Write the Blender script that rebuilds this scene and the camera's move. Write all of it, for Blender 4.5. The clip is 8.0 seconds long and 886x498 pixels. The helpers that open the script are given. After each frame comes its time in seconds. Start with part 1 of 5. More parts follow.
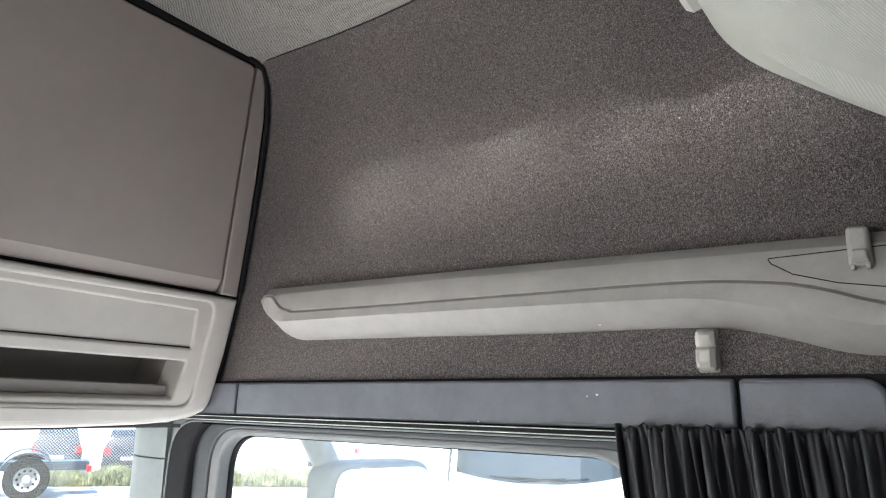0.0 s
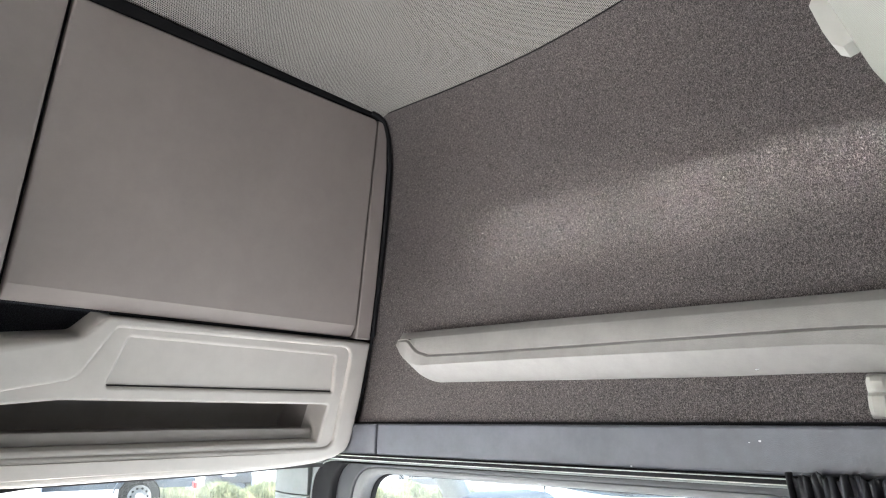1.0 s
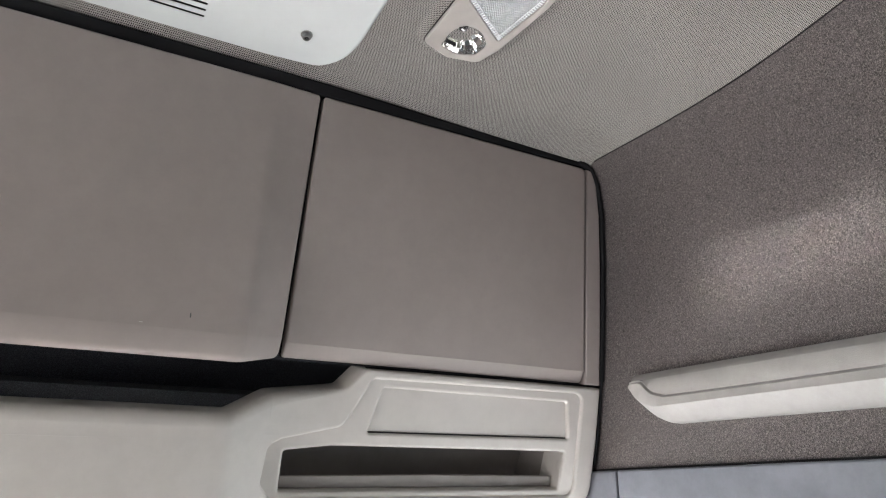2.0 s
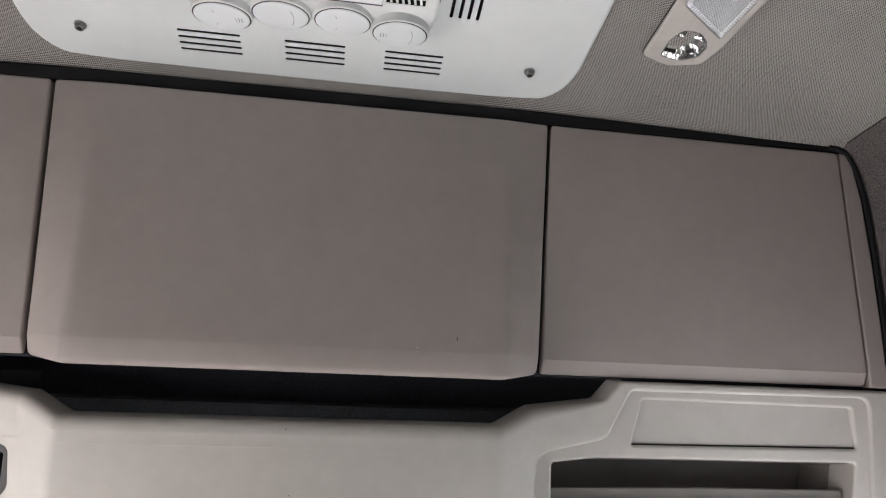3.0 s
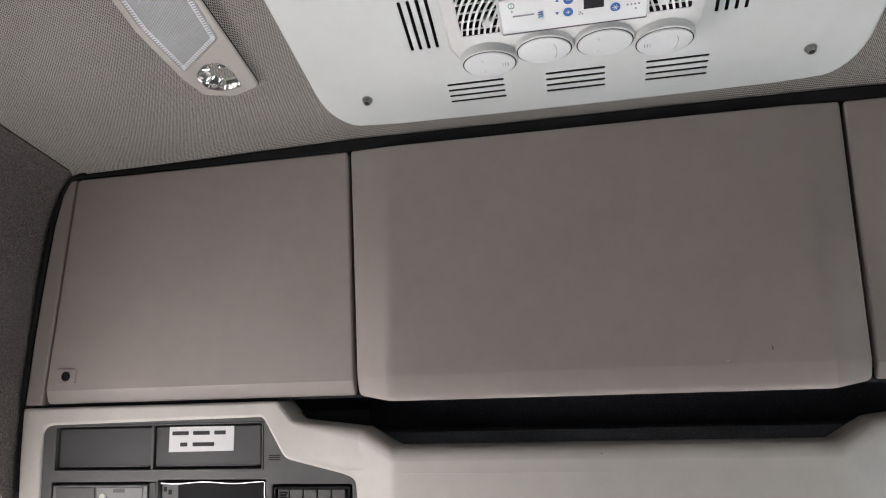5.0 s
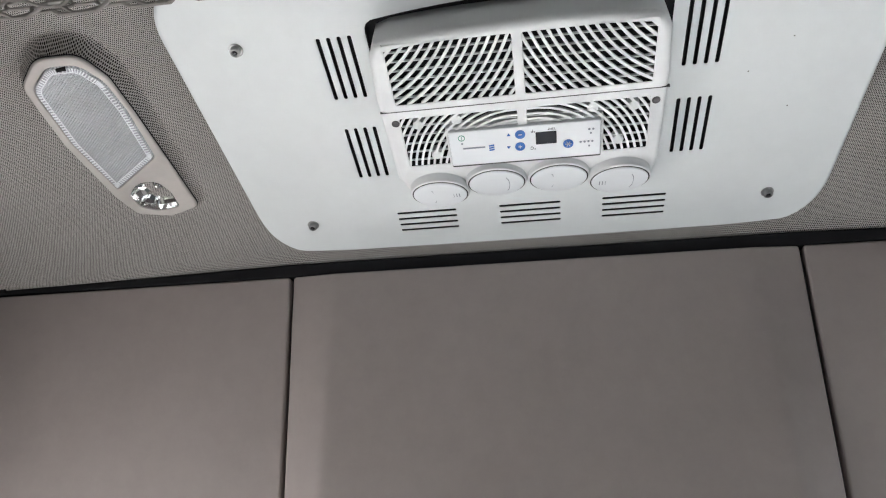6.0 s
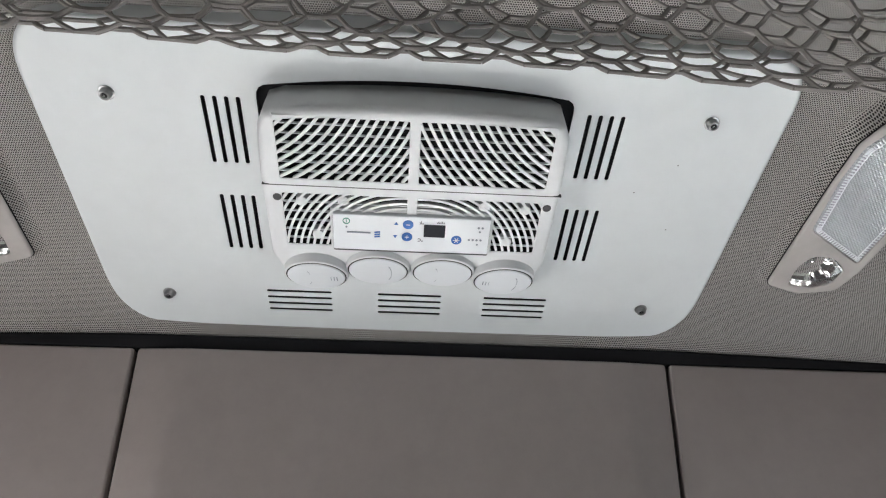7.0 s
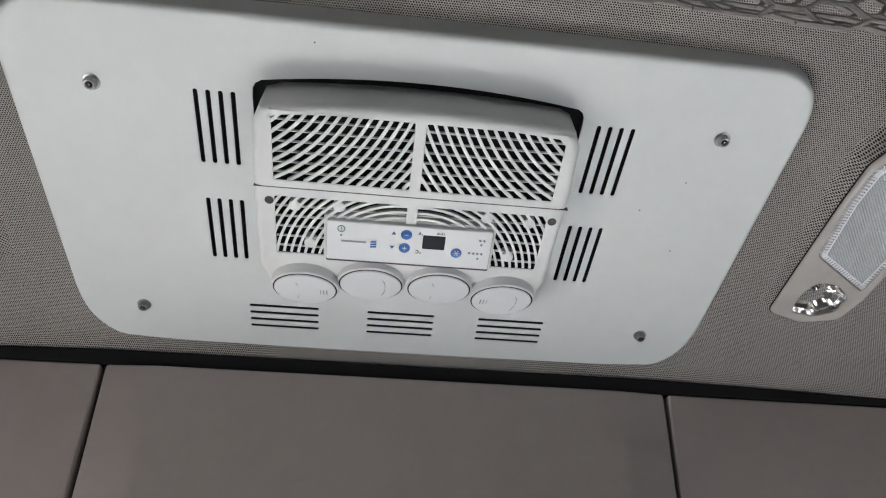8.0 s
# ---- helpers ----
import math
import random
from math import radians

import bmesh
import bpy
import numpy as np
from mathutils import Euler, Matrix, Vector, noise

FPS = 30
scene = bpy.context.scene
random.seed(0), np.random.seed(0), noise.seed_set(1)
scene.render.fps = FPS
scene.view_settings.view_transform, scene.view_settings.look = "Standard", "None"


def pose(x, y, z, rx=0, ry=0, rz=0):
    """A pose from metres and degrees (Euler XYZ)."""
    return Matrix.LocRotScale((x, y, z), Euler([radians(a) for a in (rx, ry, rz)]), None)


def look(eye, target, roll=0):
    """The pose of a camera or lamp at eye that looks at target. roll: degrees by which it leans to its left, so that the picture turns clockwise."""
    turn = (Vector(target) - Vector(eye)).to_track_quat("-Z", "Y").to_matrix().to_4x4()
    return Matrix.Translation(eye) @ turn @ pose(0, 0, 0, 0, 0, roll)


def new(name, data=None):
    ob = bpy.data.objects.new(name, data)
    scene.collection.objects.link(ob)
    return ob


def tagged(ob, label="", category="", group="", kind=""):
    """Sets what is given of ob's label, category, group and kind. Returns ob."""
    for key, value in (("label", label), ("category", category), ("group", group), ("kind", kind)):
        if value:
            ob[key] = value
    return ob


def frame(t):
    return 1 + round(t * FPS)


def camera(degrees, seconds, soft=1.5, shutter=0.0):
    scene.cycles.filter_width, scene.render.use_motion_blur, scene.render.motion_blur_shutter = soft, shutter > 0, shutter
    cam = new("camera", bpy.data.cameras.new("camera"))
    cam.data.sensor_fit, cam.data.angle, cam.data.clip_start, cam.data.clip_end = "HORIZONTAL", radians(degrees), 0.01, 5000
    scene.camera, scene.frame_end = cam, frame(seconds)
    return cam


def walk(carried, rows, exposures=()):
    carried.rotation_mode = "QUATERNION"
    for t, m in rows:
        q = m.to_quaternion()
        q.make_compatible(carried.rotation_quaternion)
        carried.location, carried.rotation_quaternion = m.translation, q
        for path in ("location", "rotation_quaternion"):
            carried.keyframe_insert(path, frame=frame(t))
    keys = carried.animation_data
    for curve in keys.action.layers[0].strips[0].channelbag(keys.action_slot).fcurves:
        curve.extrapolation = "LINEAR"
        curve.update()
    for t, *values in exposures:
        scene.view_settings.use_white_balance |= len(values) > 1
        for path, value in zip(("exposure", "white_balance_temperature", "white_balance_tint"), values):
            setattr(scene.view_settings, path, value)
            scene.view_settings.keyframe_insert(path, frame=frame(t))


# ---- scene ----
cam = camera(66.7, 8.0, 1.15)
PATH = [
    (0, (0.26, 0.017, 1.522), (1.817, 1.182, 1.988), 1.3),
    (0.2, (0.2358, 0.0289, 1.5346), (1.8132, 1.1636, 2.0082), 1.12),
    (0.5, (0.203, 0.045, 1.552), (1.751, 1.223, 2.016), 0.6),
    (0.8, (0.1815, 0.0569, 1.5665), (1.6528, 1.3263, 2.0397), 0.15),
    (1, (0.169, 0.062, 1.571), (1.575, 1.397, 2.063), -0.1),
    (1.2, (0.1563, 0.0649, 1.5628), (1.4899, 1.457, 2.0952), -0.59),
    (1.5, (0.139, 0.067, 1.542), (1.335, 1.554, 2.139), -0.6),
    (1.7, (0.1289, 0.0658, 1.534), (1.2136, 1.6209, 2.1706), -0.51),
    (2.8, (0.0795, 0.0326, 1.4985), (0.4975, 1.8377, 2.2515), 0.13),
    (3, (0.071, 0.025, 1.491), (0.352, 1.853, 2.253), 0.4),
    (3.2, (0.0633, 0.0128, 1.4815), (0.2211, 1.8507, 2.2543), 0.49),
    (3.5, (0.051, -0.002, 1.467), (0.041, 1.835, 2.257), 0.8),
    (3.7, (0.0384, -0.0016, 1.4586), (-0.0622, 1.8304, 2.2547), 0.81),
    (4, (0.019, 0, 1.451), (-0.181, 1.82, 2.255), 0.9),
    (4.2, (0.0097, 0.0016, 1.4527), (-0.2414, 1.8132, 2.2621), 0.98),
    (5.3, (-0.0315, 0.0213, 1.4995), (-0.4199, 1.7918, 2.3448), 0.92),
    (5.5, (-0.033, 0.027, 1.51), (-0.405, 1.759, 2.438), 1.1),
    (5.8, (-0.0134, 0.0559, 1.5314), (-0.3448, 1.7095, 2.6065), 1.41),
    (6, (0.001, 0.073, 1.546), (-0.265, 1.705, 2.671), 1.4),
    (6.2, (0.0073, 0.0776, 1.5573), (-0.1789, 1.6961, 2.7175), 0.87),
    (6.5, (0.012, 0.083, 1.572), (-0.063, 1.668, 2.79), 0.6),
    (6.7, (0.0073, 0.0894, 1.5817), (0.0138, 1.6344, 2.8517), 0.05),
    (7, (-0.006, 0.103, 1.592), (0.099, 1.612, 2.9), -0.3),
    (7.2, (-0.0126, 0.1175, 1.5944), (0.1283, 1.5909, 2.9394), -0.83),
    (7.5, (-0.022, 0.141, 1.596), (0.142, 1.58, 2.975), -0.9),
    (7.7, (-0.0281, 0.1506, 1.5952), (0.1452, 1.577, 2.9865), -0.87),
    (8, (-0.037, 0.163, 1.593), (0.15, 1.577, 2.995), -1.1),
]
# the film camera brightens and tints its picture a little as it turns away from the windows
EXPOSURES = [(0.0, 2.98, 6450, 7), (0.5, 3.12, 6450, 7), (1.0, 3.30, 6450, 7), (1.7, 3.28, 6500, 8), (3.0, 2.80, 6600, 11), (3.5, 2.74, 6600, 11), (4.0, 2.66, 6600, 11), (5.5, 2.71, 6450, 9), (6.0, 2.82, 6350, 8), (7.0, 2.73, 6350, 8), (8.0, 2.45, 6400, 8)]
walk(cam, [(t, look(eye, target, roll)) for t, eye, target, roll in PATH], EXPOSURES)

# ---- daylight and added lamps ----
SUN_EL, SUN_AZ = 52.0, 235.0  # the sun stands to the rear left of the cab
world = bpy.data.worlds.new("daylight")
scene.world = world
world.use_nodes = True
wt = world.node_tree
sky = wt.nodes.new("ShaderNodeTexSky")
sky.sky_type, sky.sun_disc = "NISHITA", False
sky.sun_elevation, sky.sun_rotation = radians(SUN_EL), radians(SUN_AZ)
wt.links.new(sky.outputs[0], wt.nodes["Background"].inputs[0])
wt.nodes["Background"].inputs[1].default_value = 0.10
sun = new("sun", bpy.data.lights.new("sun", "SUN"))
sun.data.energy, sun.data.angle, sun.data.color = 2.8, radians(0.6), (1.0, 0.95, 0.88)
_sd = Vector((math.sin(radians(SUN_AZ)) * math.cos(radians(SUN_EL)), math.cos(radians(SUN_AZ)) * math.cos(radians(SUN_EL)), math.sin(radians(SUN_EL))))
sun.matrix_world = look(_sd * 50, (0, 0, 0))


def area_lamp(name, eye, target, wide, high, watts, colour, spread=180.0):
    """Area lamp added inside the cab, standing in for daylight or its bounce."""
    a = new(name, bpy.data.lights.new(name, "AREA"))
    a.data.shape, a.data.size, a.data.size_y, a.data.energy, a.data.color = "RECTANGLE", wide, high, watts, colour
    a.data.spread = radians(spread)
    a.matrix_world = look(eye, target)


area_lamp("left_window_daylight", (-1.09, 0.62, 1.2), (0.60, 1.12, 1.25), 0.60, 0.44, 1.10, (1.0, 0.93, 0.91))
# upward fill added above the unseen left sill, in place of bounced light
area_lamp("left_sill_fill", (-1.01, 0.72, 1.02), (-0.35, 0.85, 1.6), 0.85, 0.12, 0.06, (1.0, 0.965, 0.96))
area_lamp("windscreen_daylight", (0.0, 1.53, 1.10), (0.0, 0.5, 1.9), 2.0, 0.28, 0.8, (0.98, 0.99, 1.0))
# downward fill added inside the windscreen so the block below throws light up
area_lamp("dash_bounce_fill", (0.0, 1.50, 1.30), (0.0, 1.3, 0.0), 1.0, 0.28, 15.0, (1.0, 0.99, 0.98), 130.0)
# upward fill added above the right sill, in place of bounced light
area_lamp("right_sill_fill", (1.01, 0.86, 1.02), (1.10, 0.84, 1.6), 0.62, 0.12, 0.42, (0.98, 0.985, 1.0))
area_lamp("right_window_daylight", (1.07, 0.62, 1.2), (-0.30, 1.15, 1.35), 0.60, 0.44, 0.14, (0.94, 0.99, 1.0))
# unseen lamp added for the right wall's streak, cut by left window's top edge
streak_lamp = new("wall_streak_lamp", bpy.data.lights.new("wall_streak_lamp", "AREA"))
streak_lamp.data.shape, streak_lamp.data.size, streak_lamp.data.size_y, streak_lamp.data.energy, streak_lamp.data.spread = "RECTANGLE", 1.6, 0.05, 0.175, radians(1.8)
streak_lamp.data.color = (1.0, 0.98, 0.97)
streak_lamp.matrix_world = look((-7.1, 1.70, 0.23), (1.05, 0.42, 1.922))


# ---- materials ----
def nodes_of(name):
    m = bpy.data.materials.new(name)
    m.use_nodes = True
    t = m.node_tree
    return m, t, t.nodes["Principled BSDF"]


def ramp(t, src, stops):
    r = t.nodes.new("ShaderNodeValToRGB")
    els = r.color_ramp.elements
    while len(els) < len(stops):
        els.new(0.5)
    for e, (pos, c) in zip(els, stops):
        e.position, e.color = pos, (*c, 1)
    t.links.new(src, r.inputs[0])
    return r.outputs[0]


def noise_tex(t, scale, detail=3.0, rough=0.5, stretch=None):
    co = t.nodes.new("ShaderNodeTexCoord").outputs["Object"]
    if stretch:
        mp = t.nodes.new("ShaderNodeMapping")
        mp.inputs["Scale"].default_value = stretch
        t.links.new(co, mp.inputs[0])
        co = mp.outputs[0]
    n = t.nodes.new("ShaderNodeTexNoise")
    n.inputs["Scale"].default_value, n.inputs["Detail"].default_value, n.inputs["Roughness"].default_value = scale, detail, rough
    t.links.new(co, n.inputs["Vector"])
    return n.outputs["Fac"]


def mix(t, a, b, fac, mode="MIX"):
    m = t.nodes.new("ShaderNodeMix")
    m.data_type, m.blend_type = "RGBA", mode
    for sock, v in ((m.inputs[0], fac), (m.inputs[6], a), (m.inputs[7], b)):
        if hasattr(v, "is_output"):
            t.links.new(v, sock)
        elif isinstance(v, (int, float)):
            sock.default_value = v
        else:
            sock.default_value = (*v, 1)
    return m.outputs[2]


def bump(t, b, height, strength, dist):
    n = t.nodes.new("ShaderNodeBump")
    n.inputs["Strength"].default_value, n.inputs["Distance"].default_value = strength, dist
    t.links.new(height, n.inputs["Height"])
    t.links.new(n.outputs[0], b.inputs["Normal"])
    return n


def plastic(name, c, rough=0.5, grain=900.0, relief=0.25, spread=0.10, stain=0.06, spec=0.4):
    """Moulded plastic with a fine grain, faint blotches and scuffs."""
    m, t, b = nodes_of(name)
    lo, hi = [max(0, v * (1 - spread)) for v in c], [min(1, v * (1 + spread)) for v in c]
    col = ramp(t, noise_tex(t, 6.0, 4.0, 0.6), [(0.3, lo), (0.7, hi)])
    dirt = ramp(t, noise_tex(t, 28.0, 6.0, 0.7), [(0.35, [1 - stain * 2] * 3), (0.62, [1.0] * 3)])
    t.links.new(mix(t, col, dirt, 1.0, "MULTIPLY"), b.inputs["Base Color"])
    rr = ramp(t, noise_tex(t, 14.0, 5.0, 0.6), [(0.3, [rough - 0.06] * 3), (0.7, [min(1, rough + 0.08)] * 3)])
    t.links.new(rr, b.inputs["Roughness"])
    b.inputs["Specular IOR Level"].default_value = spec
    bump(t, b, noise_tex(t, grain, 2.0, 0.5), relief, 0.0006)
    return m


def felt(name, dark, light, scale, rough=0.95, relief=0.5):
    """Needled fleece lining: pale fibres in short flecks over a dark ground."""
    m, t, b = nodes_of(name)
    n1 = noise_tex(t, scale, 2.0, 0.6)
    n2 = noise_tex(t, scale * 0.55, 2.0, 0.6, (1.0, 1.5, 0.75))
    mid = [(p + q) / 2 * 0.85 for p, q in zip(dark, light)]
    col = ramp(t, n1, [(0.40, dark), (0.5, mid), (0.61, light)])
    col2 = ramp(t, n2, [(0.40, (0.68, 0.67, 0.68)), (0.62, (1.24, 1.23, 1.22))])
    big = ramp(t, noise_tex(t, 3.5, 3.0, 0.5), [(0.3, (0.93, 0.93, 0.94)), (0.7, (1.05, 1.04, 1.03))])
    tuft = ramp(t, noise_tex(t, scale * 0.3, 1.0, 0.5), [(0.36, (0.84, 0.84, 0.85)), (0.64, (1.15, 1.14, 1.13))])
    col = mix(t, col, tuft, 1.0, "MULTIPLY")
    t.links.new(mix(t, mix(t, col, col2, 1.0, "MULTIPLY"), big, 1.0, "MULTIPLY"), b.inputs["Base Color"])
    b.inputs["Roughness"].default_value = rough
    b.inputs["Specular IOR Level"].default_value = 0.15
    b.inputs["Sheen Weight"].default_value = 0.06
    b.inputs["Sheen Roughness"].default_value = 0.5
    bump(t, b, n2, relief, 0.0022)
    return m


def vmath(t, op, a, b=None):
    n = t.nodes.new("ShaderNodeVectorMath")
    n.operation = op
    for sock, v in zip(n.inputs, (a, b)):
        if v is not None and hasattr(v, "is_output"):
            t.links.new(v, sock)
        elif v is not None:
            sock.default_value = v
    return n.outputs["Value" if op == "LENGTH" else 0]


def knit(name, c, pitch, hole, rough=0.9):
    """Perforated knitted headliner: staggered rows of small round holes, in metres."""
    m, t, b = nodes_of(name)
    co = t.nodes.new("ShaderNodeTexCoord").outputs["Object"]
    wob = t.nodes.new("ShaderNodeTexNoise")
    wob.inputs["Scale"].default_value = 260.0
    t.links.new(co, wob.inputs["Vector"])
    co = vmath(t, "ADD", co, vmath(t, "MULTIPLY", wob.outputs["Color"], (0.0017, 0.0017, 0.0)))
    cell = (pitch, pitch * 1.732, 1.0)
    p = vmath(t, "DIVIDE", co, cell)
    near = []
    for off in (0.0, 0.5):
        f = vmath(t, "SUBTRACT", vmath(t, "FRACTION", vmath(t, "ADD", p, (off, off, 0.0))), (0.5, 0.5, 0.0))
        near.append(vmath(t, "LENGTH", vmath(t, "MULTIPLY", f, (cell[0], cell[1], 0.0))))
    least = t.nodes.new("ShaderNodeMath")
    least.operation = "MINIMUM"
    t.links.new(near[0], least.inputs[0])
    t.links.new(near[1], least.inputs[1])
    rel = t.nodes.new("ShaderNodeMath")
    rel.operation = "DIVIDE"
    t.links.new(least.outputs[0], rel.inputs[0])
    rel.inputs[1].default_value = pitch
    d = rel.outputs[0]
    k = hole / pitch
    base = ramp(t, noise_tex(t, 4.0, 3.0, 0.5), [(0.3, [x * 0.95 for x in c]), (0.7, [x * 1.06 for x in c])])
    yarn = ramp(t, noise_tex(t, 900.0, 2.0, 0.5), [(0.35, (0.86, 0.86, 0.86)), (0.65, (1.06, 1.06, 1.06))])
    holes = ramp(t, d, [(k - 0.05, (0.025, 0.024, 0.023)), (k + 0.07, (1.0, 1.0, 1.0))])
    t.links.new(mix(t, mix(t, base, yarn, 1.0, "MULTIPLY"), holes, 1.0, "MULTIPLY"), b.inputs["Base Color"])
    b.inputs["Roughness"].default_value = rough
    b.inputs["Specular IOR Level"].default_value = 0.12
    bump(t, b, d, 0.45, 0.0012)
    return m


def ribbed(name, c, pitch):
    """Ribbed cushion cloth."""
    m, t, b = nodes_of(name)
    w = t.nodes.new("ShaderNodeTexWave")
    w.bands_direction = "DIAGONAL"
    w.inputs["Scale"].default_value = 1.0 / pitch / 3.0
    w.inputs["Distortion"].default_value = 0.4
    w.inputs["Detail"].default_value = 1.0
    t.links.new(t.nodes.new("ShaderNodeTexCoord").outputs["Object"], w.inputs["Vector"])
    col = ramp(t, w.outputs["Fac"], [(0.2, [x * 0.86 for x in c]), (0.7, c)])
    big = ramp(t, noise_tex(t, 5.0, 3.0, 0.5), [(0.3, (0.94, 0.95, 0.93)), (0.7, (1.03, 1.03, 1.03))])
    t.links.new(mix(t, col, big, 1.0, "MULTIPLY"), b.inputs["Base Color"])
    b.inputs["Roughness"].default_value = 0.9
    bump(t, b, w.outputs["Fac"], 0.35, 0.001)
    return m


def glassy(name, c=(1, 1, 1), rough=0.0, ior=1.45):
    m, _, b = nodes_of(name)
    b.inputs["Base Color"].default_value = (*c, 1)
    b.inputs["Transmission Weight"].default_value = 1.0
    b.inputs["Roughness"].default_value, b.inputs["IOR"].default_value = rough, ior
    return m


def metal(name, c, rough=0.2):
    m, t, b = nodes_of(name)
    t.links.new(ramp(t, noise_tex(t, 60.0, 3.0), [(0.3, [x * 0.85 for x in c]), (0.7, c)]), b.inputs["Base Color"])
    b.inputs["Metallic"].default_value, b.inputs["Roughness"].default_value = 1.0, rough
    return m


DOOR_GREY = plastic("warm_grey_door_plastic", (0.342, 0.300, 0.288), 0.55, 1400, 0.18, 0.03, 0.03)
FASCIA_GREY = plastic("light_warm_grey_plastic", (0.555, 0.525, 0.50), 0.5, 1300, 0.2, 0.03, 0.03)
RAIL_GREY = plastic("grained_grey_plastic", (0.315, 0.302, 0.295), 0.55, 700, 0.5, 0.05, 0.06)
TRIM_DARK = plastic("blue_grey_trim_plastic", (0.15, 0.158, 0.185), 0.36, 900, 0.35, 0.06, 0.08)
PILLAR = plastic("grey_pillar_plastic", (0.21, 0.23, 0.235), 0.5, 900, 0.3, 0.06, 0.06)
RADIO_DARK = plastic("dark_console_plastic", (0.05, 0.05, 0.053), 0.48, 1200, 0.3, 0.05, 0.05)
RADIO_MID = plastic("grey_console_plastic", (0.088, 0.086, 0.09), 0.48, 1200, 0.3, 0.05, 0.05)
FRAME_DARK = plastic("dark_window_frame_plastic", (0.045, 0.047, 0.053), 0.5, 900, 0.3, 0.06, 0.06)
# darker copy of the fascia plastic, with the pocket's shade in its colour
POCKET_SHADE = plastic("shaded_pocket_plastic", (0.27, 0.247, 0.238), 0.6, 900, 0.3, 0.05, 0.05)
# rubber, and also the sheets and strips that stand in for shade
BLACK = plastic("black_rubber_and_shade", (0.013, 0.013, 0.015), 0.8, 600, 0.3, 0.1, 0.02, 0.2)
BLACK_CLOTH = felt("black_flock", (0.03, 0.033, 0.04), (0.075, 0.08, 0.095), 1500)
WHITE = plastic("white_cover_plastic", (0.705, 0.738, 0.748), 0.42, 900, 0.12, 0.015, 0.015)
WHITE2 = plastic("white_unit_plastic", (0.73, 0.747, 0.755), 0.4, 900, 0.12, 0.015, 0.02)
FLOOR_MAT = plastic("grey_floor_mat", (0.26, 0.25, 0.245), 0.8, 200, 0.4, 0.1, 0.1)
FELT = felt("grey_fleece_lining", (0.060, 0.054, 0.0545), (0.200, 0.181, 0.180), 860)
HEADLINER = knit("perforated_headliner", (0.445, 0.424, 0.409), 0.0028, 0.00092)
BUNK_CLOTH = ribbed("ribbed_bunk_cloth", (0.385, 0.39, 0.355), 0.0036)
CREAM = plastic("cream_plastic", (0.60, 0.60, 0.57), 0.45, 700, 0.2, 0.03, 0.03)
HOOK_GREY = plastic("pale_grey_hook_plastic", (0.46, 0.45, 0.42), 0.4, 500, 0.2, 0.03, 0.05)
CLOTH_BLACK = plastic("black_curtain_cloth", (0.030, 0.031, 0.038), 0.5, 1600, 0.5, 0.15, 0.1, 0.35)
NET = plastic("grey_net_cord", (0.27, 0.25, 0.24), 0.7, 1500, 0.6, 0.2, 0.15, 0.3)
PAPER = plastic("white_paper", (0.78, 0.78, 0.80), 0.8, 300, 0.1, 0.02, 0.02)
INK = plastic("black_ink", (0.02, 0.02, 0.03), 0.6, 300, 0.0)
BLUE = plastic("blue_button_print", (0.02, 0.13, 0.46), 0.4, 300, 0.0)
GREEN = plastic("green_print", (0.05, 0.30, 0.20), 0.5, 300, 0.0)
PRINT = plastic("grey_print", (0.25, 0.28, 0.33), 0.5, 300, 0.0)
SCREEN = plastic("dark_display", (0.022, 0.023, 0.030), 0.5, 300, 0.0, 0.05, 0.0, 0.12)
KEYPAD = plastic("pale_keypad_foil", (0.77, 0.80, 0.83), 0.35, 900, 0.05, 0.01, 0.01)
CHROME = metal("chrome", (0.55, 0.55, 0.56), 0.12)
STEEL = metal("screw_steel", (0.33, 0.33, 0.33), 0.3)
# window frame's inner edge, paler to carry the daylight falling on it
EDGE_GREY = plastic("lit_frame_edge_plastic", (0.15, 0.155, 0.16), 0.45, 900, 0.3, 0.06, 0.06)
GLASS = glassy("window_glass", (0.97, 1.0, 0.98))
LENS = glassy("clear_lamp_lens", (1.0, 1.0, 1.0), 0.08)
MIRROR = metal("mirror_glass", (0.9, 0.92, 0.92), 0.02)


# ---- mesh helpers ----
from mathutils.geometry import tessellate_polygon

HERE = {}


def link(name, bm, mat, loc=(0, 0, 0), smooth=38, mats=None):
    """One mesh object whose origin lies at loc; the vertices come in world metres."""
    me = bpy.data.meshes.new(name)
    bmesh.ops.recalc_face_normals(bm, faces=bm.faces)
    bmesh.ops.translate(bm, verts=bm.verts, vec=-Vector(loc))
    for f in bm.faces:
        f.smooth = True
    bm.to_mesh(me)
    bm.free()
    me.set_sharp_from_angle(angle=radians(smooth))
    for m in mats or [mat]:
        me.materials.append(m)
    ob = new(name, me)
    ob.location = loc
    HERE[ob] = Vector(loc)
    return ob


def thing(name, loc, label, category, group="", kind=""):
    ob = new(name)
    ob.empty_display_size = 0.05
    ob.location = loc
    HERE[ob] = Vector(loc)
    return tagged(ob, label, category, group, kind)


def part(name, bm, mat, parent, label="", smooth=38, second=None):
    ob = link(name, bm, mat, HERE[parent], smooth, [mat, second] if second else None)
    ob.parent = parent
    ob.location = (0, 0, 0)
    return tagged(ob, label)


def solo(name, bm, mat, label, category, loc=(0, 0, 0), kind="", group="", smooth=38):
    return tagged(link(name, bm, mat, loc, smooth), label, category, group, kind)


def setting(name, bm, mat, label="", category="", smooth=38):
    return tagged(link(name, bm, mat, (0, 0, 0), smooth), label, category, "", "structure")


